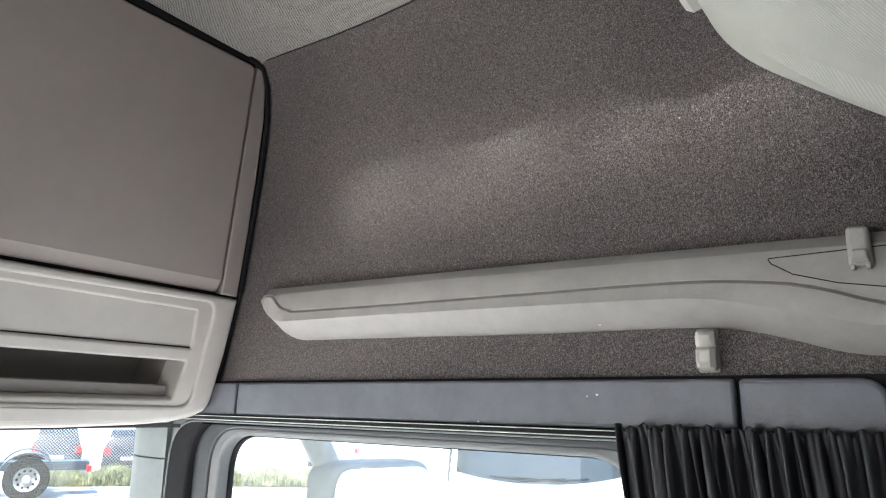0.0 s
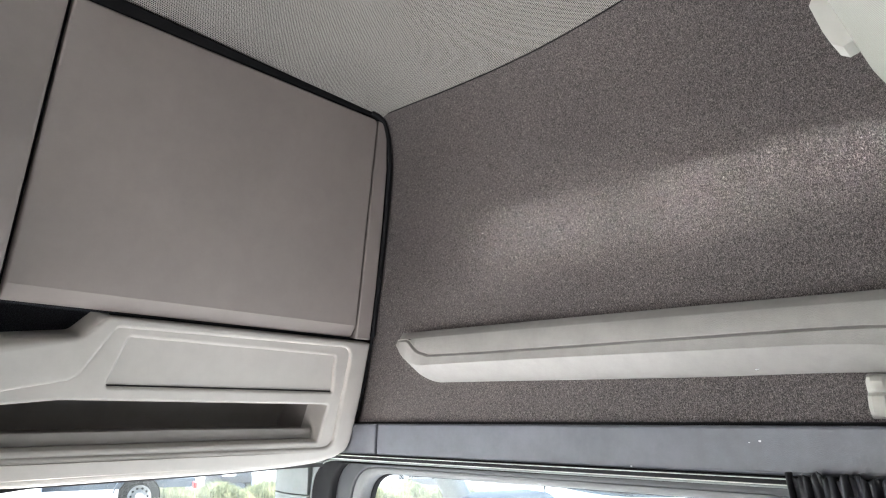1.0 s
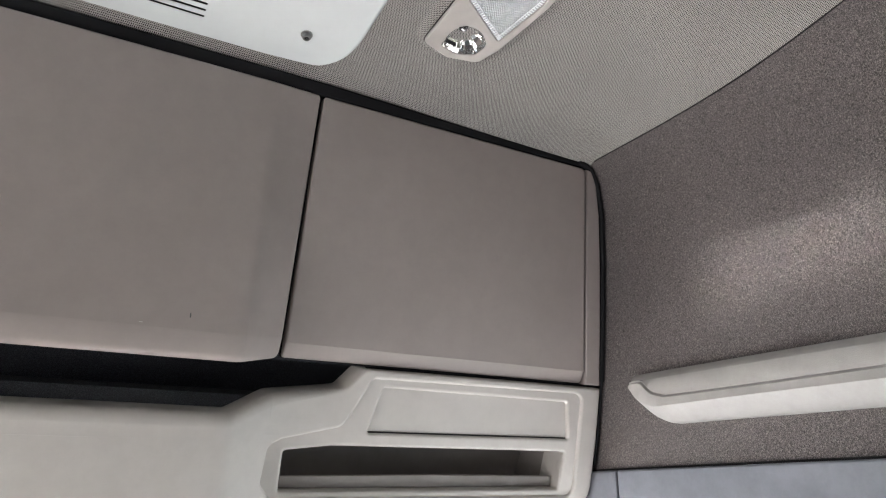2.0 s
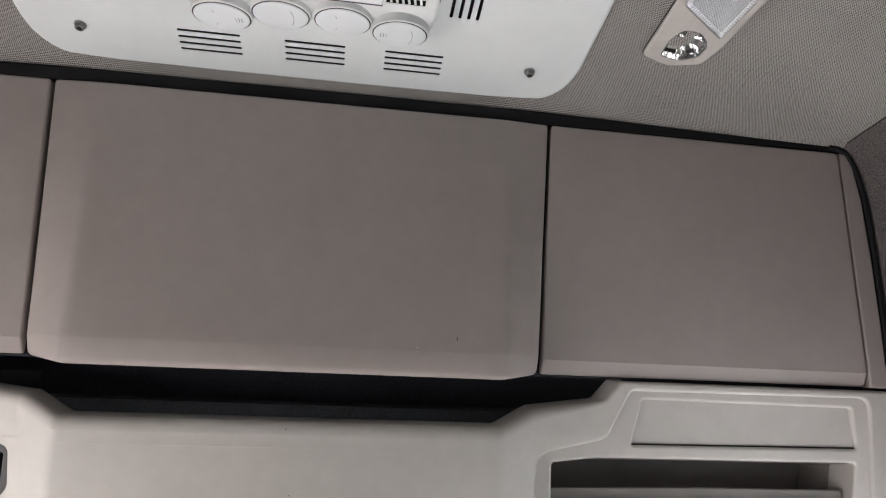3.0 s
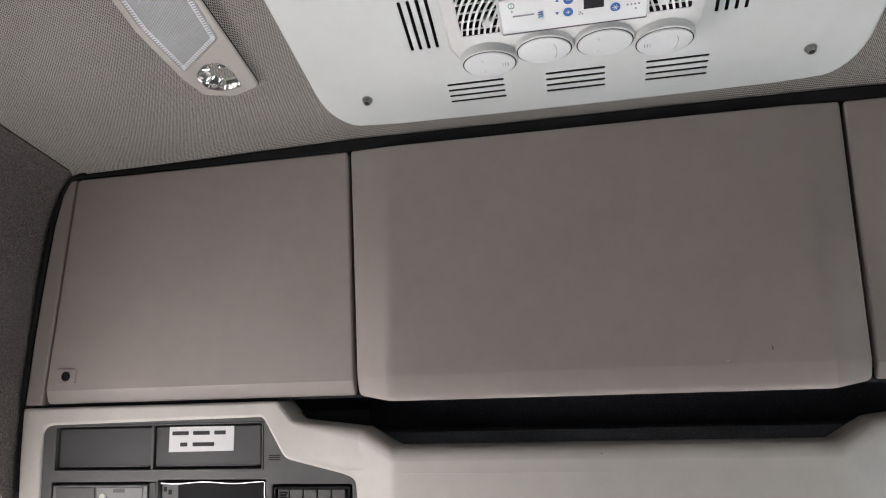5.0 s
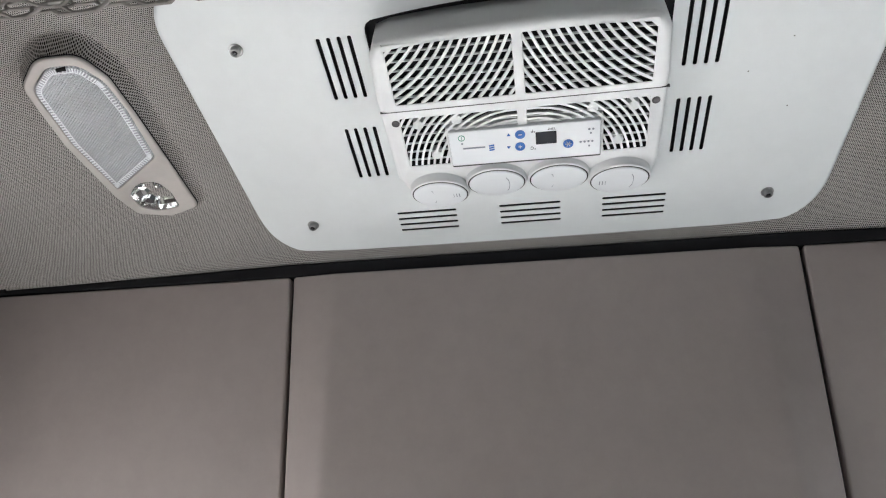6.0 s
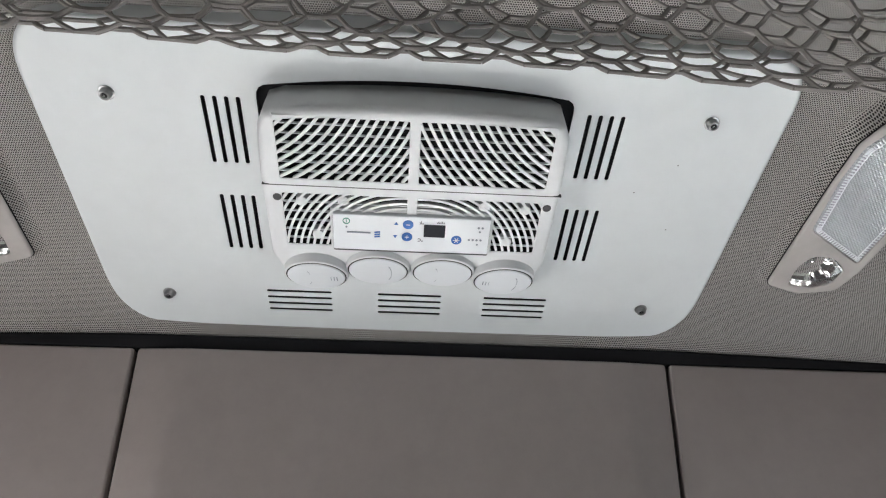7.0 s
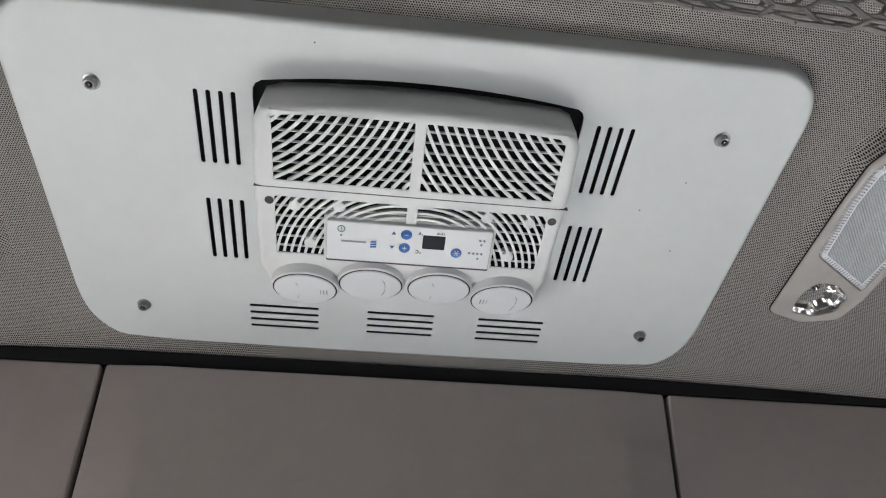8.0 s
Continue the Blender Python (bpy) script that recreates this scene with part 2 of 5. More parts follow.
def fillet(pts, n=5):
    """Rounds the corners of a polygon of (u, v, radius)."""
    out = []
    k = len(pts)
    for i, (u, v, r) in enumerate(pts):
        p, a, b = Vector((u, v)), Vector(pts[i - 1][:2]), Vector(pts[(i + 1) % k][:2])
        if r <= 0:
            out.append((u, v))
            continue
        e, f = (a - p).normalized(), (b - p).normalized()
        half = e.angle(f) / 2
        cut = min(r / math.tan(half), (a - p).length * 0.49, (b - p).length * 0.49)
        s, t = p + e * cut, p + f * cut
        for j in range(n + 1):
            w = j / n
            out.append(tuple(s * (1 - w) ** 2 + p * 2 * w * (1 - w) + t * w ** 2))
    return out


def rect(u0, u1, v0, v1, r=0.0, n=4):
    return fillet([(u0, v0, r), (u1, v0, r), (u1, v1, r), (u0, v1, r)], n)


def area2(p):
    return sum(p[i - 1][0] * p[i][1] - p[i][0] * p[i - 1][1] for i in range(len(p)))


def inset(p, d):
    """Moves each side of the loop to its left by d."""
    out = []
    for i in range(len(p)):
        a, b, c = Vector(p[i - 1]), Vector(p[i]), Vector(p[(i + 1) % len(p)])
        e, f = (b - a).normalized(), (c - b).normalized()
        ne, nf = Vector((-e.y, e.x)), Vector((-f.y, f.x))
        m = ne + nf
        m = m / max(0.35, m.dot(ne)) if m.length > 1e-6 else ne
        out.append(tuple(b + m * (d[i] if isinstance(d, list) else d)))
    return out


def plate(outer, holes, d0, d1, r, mp, cuts=(), n=3, bm=None, hole_r=None, inside=0):
    """A board with holes from depth d0 (back) to d1 (front), its front edges rounded by r, laid into place by mp(u, v, d)."""
    own = bmesh.new()
    loops = [outer if area2(outer) > 0 else outer[::-1]] + [h if area2(h) < 0 else h[::-1] for h in holes]
    fronts, backs = [], []
    for li, lp in enumerate(loops):
        rr = r if li == 0 or hole_r is None else hole_r
        rs = [rr(*q) for q in lp] if callable(rr) else [rr] * len(lp)
        rings = [[own.verts.new((u, v, d0)) for u, v in lp]]
        for k in range(n + 1):
            a = math.pi / 2 * k / n
            ring = inset(lp, [q * (1 - math.cos(a)) for q in rs])
            rings.append([own.verts.new((u, v, d1 - q + q * math.sin(a))) for (u, v), q in zip(ring, rs)])
            if not rr:
                break
        if rr:
            ring = inset(lp, [q + min(0.0008, q * 0.2) for q in rs])
            rings.append([own.verts.new((u, v, d1)) for u, v in ring])
        for ri, (A, B) in enumerate(zip(rings, rings[1:])):
            for i in range(len(A)):
                f = own.faces.new((A[i - 1], A[i], B[i], B[i - 1]))
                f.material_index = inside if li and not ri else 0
        fronts.append(rings[-1])
        backs.append(rings[0])
    for side in (fronts, backs):
        flat = [v for lp in side for v in lp]
        for tri in tessellate_polygon([[Vector((v.co.x, v.co.y, 0)) for v in lp] for lp in side]):
            if len(set(tri)) == 3:
                try:
                    own.faces.new([flat[i] for i in tri])
                except ValueError:
                    pass
    for axis, value in cuts:
        no = (1, 0, 0) if axis == "u" else (0, 1, 0)
        bmesh.ops.bisect_plane(own, geom=own.verts[:] + own.edges[:] + own.faces[:], plane_co=[value * c for c in no], plane_no=no, dist=1e-5)
    for v in own.verts:
        v.co = mp(*v.co)
    if bm is None:
        return own
    me = bpy.data.meshes.new("tmp")
    own.to_mesh(me)
    own.free()
    bm.from_mesh(me)
    bpy.data.meshes.remove(me)
    return bm


def loft(sections, closed=True, caps=True, bm=None):
    bm = bm or bmesh.new()
    rows = [[bm.verts.new(p) for p in s] for s in sections]
    for A, B in zip(rows, rows[1:]):
        for i in range(0 if closed else 1, len(A)):
            bm.faces.new((A[i - 1], A[i], B[i], B[i - 1]))
    if caps and closed:
        for R in (rows[0], rows[-1]):
            bm.faces.new(R)
    return bm


def tube(pts, r, n=8, bm=None, closed=False):
    """A round bar along the points."""
    bm = bm or bmesh.new()
    pts = [Vector(p) for p in pts]
    rings = []
    for i, p in enumerate(pts):
        a, b = pts[max(0, i - 1)], pts[min(len(pts) - 1, i + 1)]
        d = (b - a).normalized()
        x = d.orthogonal().normalized() if not rings else (rings[-1][1] - d * rings[-1][1].dot(d)).normalized()
        y = d.cross(x)
        rings.append(([bm.verts.new(p + r * (x * math.cos(2 * math.pi * k / n) + y * math.sin(2 * math.pi * k / n))) for k in range(n)], x))
    for (A, _), (B, _) in zip(rings, rings[1:]):
        for k in range(n):
            bm.faces.new((A[k - 1], A[k], B[k], B[k - 1]))
    bm.faces.new(rings[0][0])
    bm.faces.new(rings[-1][0])
    return bm


def lathe(profile, mp, n=40, caps=True):
    """Turns (radius, depth) pairs into a round piece; mp(u, v, d) lays it in place."""
    bm = bmesh.new()
    rows = []
    for r, d in profile:
        if r < 1e-6:
            rows.append([bm.verts.new(mp(0, 0, d))])
        else:
            rows.append([bm.verts.new(mp(r * math.cos(2 * math.pi * k / n), r * math.sin(2 * math.pi * k / n), d)) for k in range(n)])
    for A, B in zip(rows, rows[1:]):
        for k in range(n):
            if len(A) == 1:
                bm.faces.new((A[0], B[k - 1], B[k]))
            elif len(B) == 1:
                bm.faces.new((A[k - 1], A[k], B[0]))
            else:
                bm.faces.new((A[k - 1], A[k], B[k], B[k - 1]))
    for R in (rows[0], rows[-1]):
        if len(R) > 1 and caps:
            bm.faces.new(R)
    return bm


def box(x0, x1, y0, y1, z0, z1, bevel=0.0, seg=2, bm=None):
    bm2 = bmesh.new()
    bmesh.ops.create_cube(bm2, size=1)
    for v in bm2.verts:
        v.co = ((x0 + x1) / 2 + v.co.x * (x1 - x0), (y0 + y1) / 2 + v.co.y * (y1 - y0), (z0 + z1) / 2 + v.co.z * (z1 - z0))
    if bevel:
        bmesh.ops.bevel(bm2, geom=bm2.edges[:], offset=bevel, segments=seg, affect="EDGES", profile=0.5)
    if bm is None:
        return bm2
    me = bpy.data.meshes.new("tmp")
    bm2.to_mesh(me)
    bm2.free()
    bm.from_mesh(me)
    bpy.data.meshes.remove(me)
    return bm


def text_mesh(body, size, mp, depth=0.0006):
    """Letters of the built-in font as a mesh, laid by mp(u, v, d)."""
    cu = bpy.data.curves.new("letters", "FONT")
    cu.body, cu.size, cu.extrude, cu.align_x, cu.align_y = body, size, depth / 2, "CENTER", "CENTER"
    cu.resolution_u = 3
    ob = bpy.data.objects.new("letters", cu)
    scene.collection.objects.link(ob)
    me = bpy.data.meshes.new_from_object(ob.evaluated_get(bpy.context.evaluated_depsgraph_get()))
    bm = bmesh.new()
    bm.from_mesh(me)
    bpy.data.objects.remove(ob)
    bpy.data.curves.remove(cu)
    bpy.data.meshes.remove(me)
    for v in bm.verts:
        v.co = mp(v.co.x, v.co.y, v.co.z)
    return bm


# ---- the cab's main planes ----
def front(u, v, d):
    """Leaning face of the overhead lockers: across, height on the face, proud."""
    return Vector((u, 1.0 + (2.15 - v) * 0.2635 - 0.967 * d, v - 0.2548 * d))


def swell(u, v):
    """The middle of the overhead console stands proud of its sides."""
    e = (abs(u) - 0.333) / 0.075
    w = 1 - min(1.0, 0.5 * (e + math.sqrt(e * e + 0.004)))
    w = max(0.0, w)
    return w * (0.007 + 0.051 * min(1.0, max(0.0, (2.15 - v) / 0.42)))


WALL_CURVE = ((1.5, 1.076), (1.6, 1.0765), (1.68, 1.0745), (1.76, 1.0705), (1.865, 1.061), (1.97, 1.049), (2.03, 1.041), (2.08, 1.030), (2.11, 1.020), (2.13, 1.010), (2.145, 0.9995), (2.156, 0.988), (2.17, 0.97), (2.2, 0.93))


def wall_x(z):
    """Half width of the lined cab at a height; it rounds in under the headliner."""
    for (a, p), (b, q) in zip(WALL_CURVE, WALL_CURVE[1:]):
        if z <= b:
            return p + (q - p) * (z - a) / (b - a)
    return 0.93


def ledge_x(z):
    return 1.085 - 0.163 * (z - 1.6)


def side(s):
    """Side wall: along the cab, height, proud of the lining."""
    return lambda u, v, d: Vector((s * (wall_x(v) - d), u, v))


def upright(s, x):
    return lambda u, v, d: Vector((s * (x - d), u, v))


def roof_z(x, y):
    """Height of the headliner."""
    h = 0.022 + 0.165 * max(0.0, 1.0 - y) if y > 0.42 else 0.1177 + 0.03 * (0.42 - y)
    dip = 0.007 * math.sin(math.pi * (y - 0.42) / 0.58) if 0.42 < y < 1.0 else 0.0
    q = min(1.0, abs(x) / 0.995)
    nose = 0.008 * min(1.0, max(0.0, (y - 0.8) / 0.2)) * min(1.0, (q / 0.8) ** 3)
    turn = 0.5 * min(1.0, max(0.0, (y - 0.975) / 0.03)) ** 2
    flat = 2.164 - 0.004 * q ** 10 - nose * (1 - q ** 8) - dip * q ** 6 + h * (1 - q ** 3.0)
    return flat + (2.1515 - flat) * turn


def cover(u, v, d):
    """Face of the white roof cover: across, along the cab, hanging below it."""
    return Vector((u, v - 0.12 * d, 2.194 - 0.12 * (v - 0.915) - d))


# ---- shell of the cab ----
def build_shell():
    setting("floor", box(-1.2, 1.2, -0.9, 1.75, -0.06, 0.0), FLOOR_MAT, "plain grey cab floor")
    setting("wall_rear", box(-1.2, 1.2, -0.92, -0.86, 0.0, 2.4), FELT, "grey fleece-lined rear wall of the cab")
    # out of view; its deep top is added to bounce light at the lockers
    setting("wall_front", box(-1.1, 1.1, 1.10, 1.68, 0.0, 0.95, 0.03), FLOOR_MAT, "plain grey unseen front wall, deepened to bounce light up below the windscreen")
    setting("wall_front_header", box(-1.2, 1.2, 1.58, 1.64, 1.47, 2.4), BLACK, "dark header above the windscreen")
    setting("roof", box(-1.25, 1.25, -0.95, 1.7, 2.36, 2.4), WHITE, "roof skin of the cab")
    for s, nm in ((1, "wall_right"), (-1, "wall_left")):
        bm = bmesh.new()
        secs = []
        for z in (1.535, *[k for k, _ in WALL_CURVE[1:]]):
            secs.append([Vector((s * wall_x(z), -0.88, z)), Vector((s * wall_x(z), 1.4, z)), Vector((s * (wall_x(z) + 0.05), 1.4, z)), Vector((s * (wall_x(z) + 0.05), -0.88, z))])
        loft(secs, bm=bm)
        setting(nm, bm, FELT, "side wall lined with flecked grey fleece")
        hole = fillet([(1.335, 1.498, 0.09), (1.335, 0.93, 0.05), (0.22, 0.93, 0.05), (0.22, 1.498, 0.09)], 8)
        bm = plate(rect(-0.88, 1.46, 0.0, 1.53), [hole], -0.06, 0.0, 0.0, upright(s, 1.10))
        setting("door_1" if s > 0 else "door_2", bm, PILLAR, "grey plastic-trimmed cab door with a side window")
    # headliner, gently vaulted and falling towards the lockers
    bm = bmesh.new()
    ys = [1.03, 1.012, 1.004, 0.998, 0.991, 0.984, 0.975, 0.95, 0.9, 0.85, 0.8, 0.7, 0.6, 0.5, 0.42, 0.3, 0.1, -0.2, -0.5, -0.88]
    xs = [-1 + 2 * i / 40 for i in range(41)]
    secs = []
    for y in ys:
        low = [Vector((x * 0.999, y, roof_z(x, y))) for x in xs]
        secs.append(low + [Vector((p.x, p.y, p.z + 0.02)) for p in reversed(low)])
    loft(secs, bm=bm)
    for s in (-1, 1):
        run = []
        for y in [0.985 - 0.06 * i for i in range(31)]:
            z = 2.15
            for _ in range(12):
                z = (z + roof_z(s * wall_x(z), y)) / 2
            run.append((s * (wall_x(z) - 0.0004), y, z - 0.0006))
        setting("trim_seam", tube(run, 0.0011, 6), BLACK, "thin dark seam between headliner and side wall")
    top = setting("ceiling", bm, HEADLINER, "warm grey perforated fabric headliner", smooth=60)
    for x, y, r in ((0.797, 0.755, 0.0016), (0.724, 0.785, 0.0011), (0.66, 0.70, 0.0009)):
        part("speck", lathe([(r, -0.001), (r * 0.8, 0.0006), (0.0, 0.0008)], lambda u, v, d: Vector((x + u, y + v * 0.7, roof_z(x, y) - d)), 8), RADIO_DARK, top, "tiny dark fleck of dirt")


build_shell()


def build_windows():
    for s, n in ((1, 1), (-1, 2)):
        a = fillet([(1.333, 1.496, 0.09), (1.333, 0.932, 0.05), (0.222, 0.932, 0.05), (0.222, 1.496, 0.09)], 8)
        b = fillet([(1.262, 1.491, 0.085), (1.262, 0.96, 0.05), (0.25, 0.96, 0.05), (0.25, 1.491, 0.085)], 8)
        c = fillet([(1.185, 1.4672, 0.075), (1.185, 0.985, 0.05), (0.345, 0.985, 0.05), (0.345, 1.4672, 0.07)], 8)
        w = thing("window_%d" % n, (s * 1.11, 0.75, 0.95), "side window of the cab door with a dark rubber seal", "window", kind="structure")
        part("window_seal", plate(a, [b], -0.03, 0.012, 0.006, upright(s, 1.10)), BLACK, w, "black rubber door seal")
        ln = inset(a if area2(a) > 0 else a[::-1], 0.004)
        ln2 = inset(a if area2(a) > 0 else a[::-1], 0.007)
        part("seal_edge", plate(ln, [ln2], 0.0, 0.0145, 0.001, upright(s, 1.10)), PILLAR, w, "pale edge line of the seal")
        e = fillet([(1.212, 1.479, 0.08), (1.212, 0.972, 0.05), (0.308, 0.972, 0.05), (0.308, 1.479, 0.08)], 8)
        part("window_frame", plate(b, [e], -0.045, -0.002, 0.004, upright(s, 1.10)), FRAME_DARK, w, "dark grey window frame")
        bev = bmesh.new()
        plate(e, [c], -0.045, -0.006, 0.002, upright(s, 1.10), (), 3, bm=bev, hole_r=0.0065)
        part("inner_edge", bev, EDGE_GREY, w, "rounded inner edge of the frame, its daylight painted in as paler grey")
        d = inset(c if area2(c) > 0 else c[::-1], 0.003)
        part("glass_edge", plate(c, [d], -0.044, -0.03, 0.002, upright(s, 1.10)), BLACK, w, "black glass run channel")
        g = part("pane", plate(inset(c if area2(c) > 0 else c[::-1], -0.004), [], -0.04, -0.036, 0.0, upright(s, 1.10)), GLASS, w, "clear side window glass")
        g.visible_shadow = False
    # windscreen
    ws = thing("window_3", (0, 1.62, 0.92), "wide windscreen below the overhead lockers", "windscreen", kind="structure")
    bm = bmesh.new()
    loft([[Vector((x, 1.635 - 0.06 * (x / 1.1) ** 2, 0.92)), Vector((x, 1.60 - 0.06 * (x / 1.1) ** 2, 1.475)), Vector((x, 1.605 - 0.06 * (x / 1.1) ** 2, 1.475)), Vector((x, 1.64 - 0.06 * (x / 1.1) ** 2, 0.92))] for x in [-1.155 + 0.105 * i for i in range(23)]], bm=bm)
    g = part("pane", bm, GLASS, ws, "clear windscreen glass")
    g.visible_shadow = False
    for s in (1, -1):
        p = thing("trim_pillar", (s * 1.1, 1.42, 0.9), "grey plastic windscreen pillar cover in two pieces", "pillar", "pillar covers", "structure")
        for nm, z0, z1 in (("upper_cover", 1.4135, 1.50), ("lower_cover", 0.9, 1.4105)):
            prof = [(1.088, 1.345), (1.082, 1.39), (1.086, 1.44), (1.098, 1.485), (1.115, 1.505), (1.16, 1.51), (1.16, 1.345)]
            part(nm, loft([[Vector((s * (x + 0.02 * (1.5 - z)), y, z)) for x, y in prof] for z in (z0, z0 + 0.004, z1)]), PILLAR, p)


build_windows()


# ---- side trim, right ----
def build_header_trim():
    t = thing("trim_header", (1.06, 0.6, 1.498), "blue-grey plastic header trim above the side window", "trim", kind="structure")
    up = upright(1, 1.06)
    for u0, u1, r in ((1.0900, 1.30, 0.004), (0.2105, 1.0860, 0.004)):
        part("trim_panel", plate(rect(u0, u1, 1.5055, 1.5635, r), [], -0.06, 0.0, 0.004, up), TRIM_DARK, t)
    part("trim_panel", plate(fillet([(0.066, 1.5045, 0.01), (0.2060, 1.5045, 0.006), (0.2060, 1.5635, 0.006), (0.066, 1.5635, 0.028)], 8), [], -0.06, 0.0, 0.006, up), TRIM_DARK, t)
    for u, v, a in ((0.372, 1.545, 0.0016), (0.385, 1.543, 0.0009), (0.548, 1.508, 0.0012)):
        part("chip", plate(rect(u - a, u + a, v - a * 0.7, v + a * 0.7, a * 0.4), [], -0.001, 0.0004, 0.0, up), PAPER, t, "small pale scratch in the trim")
    # black sheet puts in the shade above the trim and in its joints
    part("backing", plate(rect(-0.05, 1.3, 1.494, 1.5675), [], -0.06, -0.012, 0.0, up), BLACK, t, "black sheet behind the trim, standing in for shade in its gaps")
    part("door_gasket", loft([[Vector((x, y, z)) for x, z in ((1.058, 1.5045), (1.054, 1.5005), (1.057, 1.4945), (1.1, 1.4945), (1.1, 1.5045))] for y in (1.36, 0.9, 0.2)]), BLACK, t, "black rubber gasket")
    # the gasket's sun sheen is put into the lips' cream colour
    for z in (1.5025, 1.4955):
        part("gasket_lip", tube([(1.0545, 1.34, z), (1.0535, 0.8, z), (1.0535, 0.2, z)], 0.0008, 6), CREAM, t, "gasket lip with its bright sheen painted in as cream")


build_header_trim()


def smooth_curve(keys, x):
    """Soft interpolation through (x, value) keys."""
    keys = sorted(keys)
    if x <= keys[0][0]:
        return keys[0][1]
    for i in range(len(keys) - 1):
        (a, p), (b, q) = keys[i], keys[i + 1]
        if x <= b:
            la, lp = keys[max(0, i - 1)]
            rb, rq = keys[min(len(keys) - 1, i + 2)]
            m0, m1 = (q - lp) / (b - la), (rq - p) / (rb - a)
            w, h = (x - a) / (b - a), b - a
            return p * (1 + 2 * w) * (1 - w) ** 2 + m0 * h * w * (1 - w) ** 2 + q * w * w * (3 - 2 * w) + m1 * h * w * w * (w - 1)
    return keys[-1][1]


RAIL_TOP = [(-0.3, 1.705), (0.0, 1.708), (0.45, 1.7195), (0.95, 1.7305), (1.02, 1.732)]
RAIL_LOW = [(-0.3, 1.58), (0.06, 1.584), (0.10, 1.589), (0.15, 1.605), (0.2, 1.618), (0.26, 1.6235), (0.45, 1.626), (0.9, 1.6365), (1.0, 1.638)]
RAIL_MID = [(-0.3, 1.62), (0.05, 1.634), (0.115, 1.6545), (0.155, 1.6635), (0.24, 1.672), (0.4, 1.6752), (0.74, 1.6798), (0.9, 1.6831), (1.0, 1.685)]
RAIL_LINE = [(-0.3, 1.595), (0.06, 1.6117), (0.12, 1.6251), (0.2, 1.6453), (0.26, 1.6525), (0.39, 1.6562), (0.74, 1.6635), (0.9, 1.6655), (1.0, 1.668)]
RAIL_END = [(0.925, 1.6370), (0.940, 1.6392), (0.954, 1.6435), (0.968, 1.6500), (0.980, 1.6580), (0.991, 1.6675), (1.0, 1.6790), (1.007, 1.6920), (1.012, 1.7060)]


RAIL_TIP_MID = [(0.915, 1.6833), (0.925, 1.6845), (0.934, 1.687), (0.9526, 1.6934), (0.97, 1.7115), (0.98, 1.73)]
RAIL_TIP_LINE = [(0.915, 1.6657), (0.925, 1.6657), (0.942, 1.6664), (0.965, 1.672), (0.985, 1.684), (1.0, 1.701), (1.012, 1.709)]


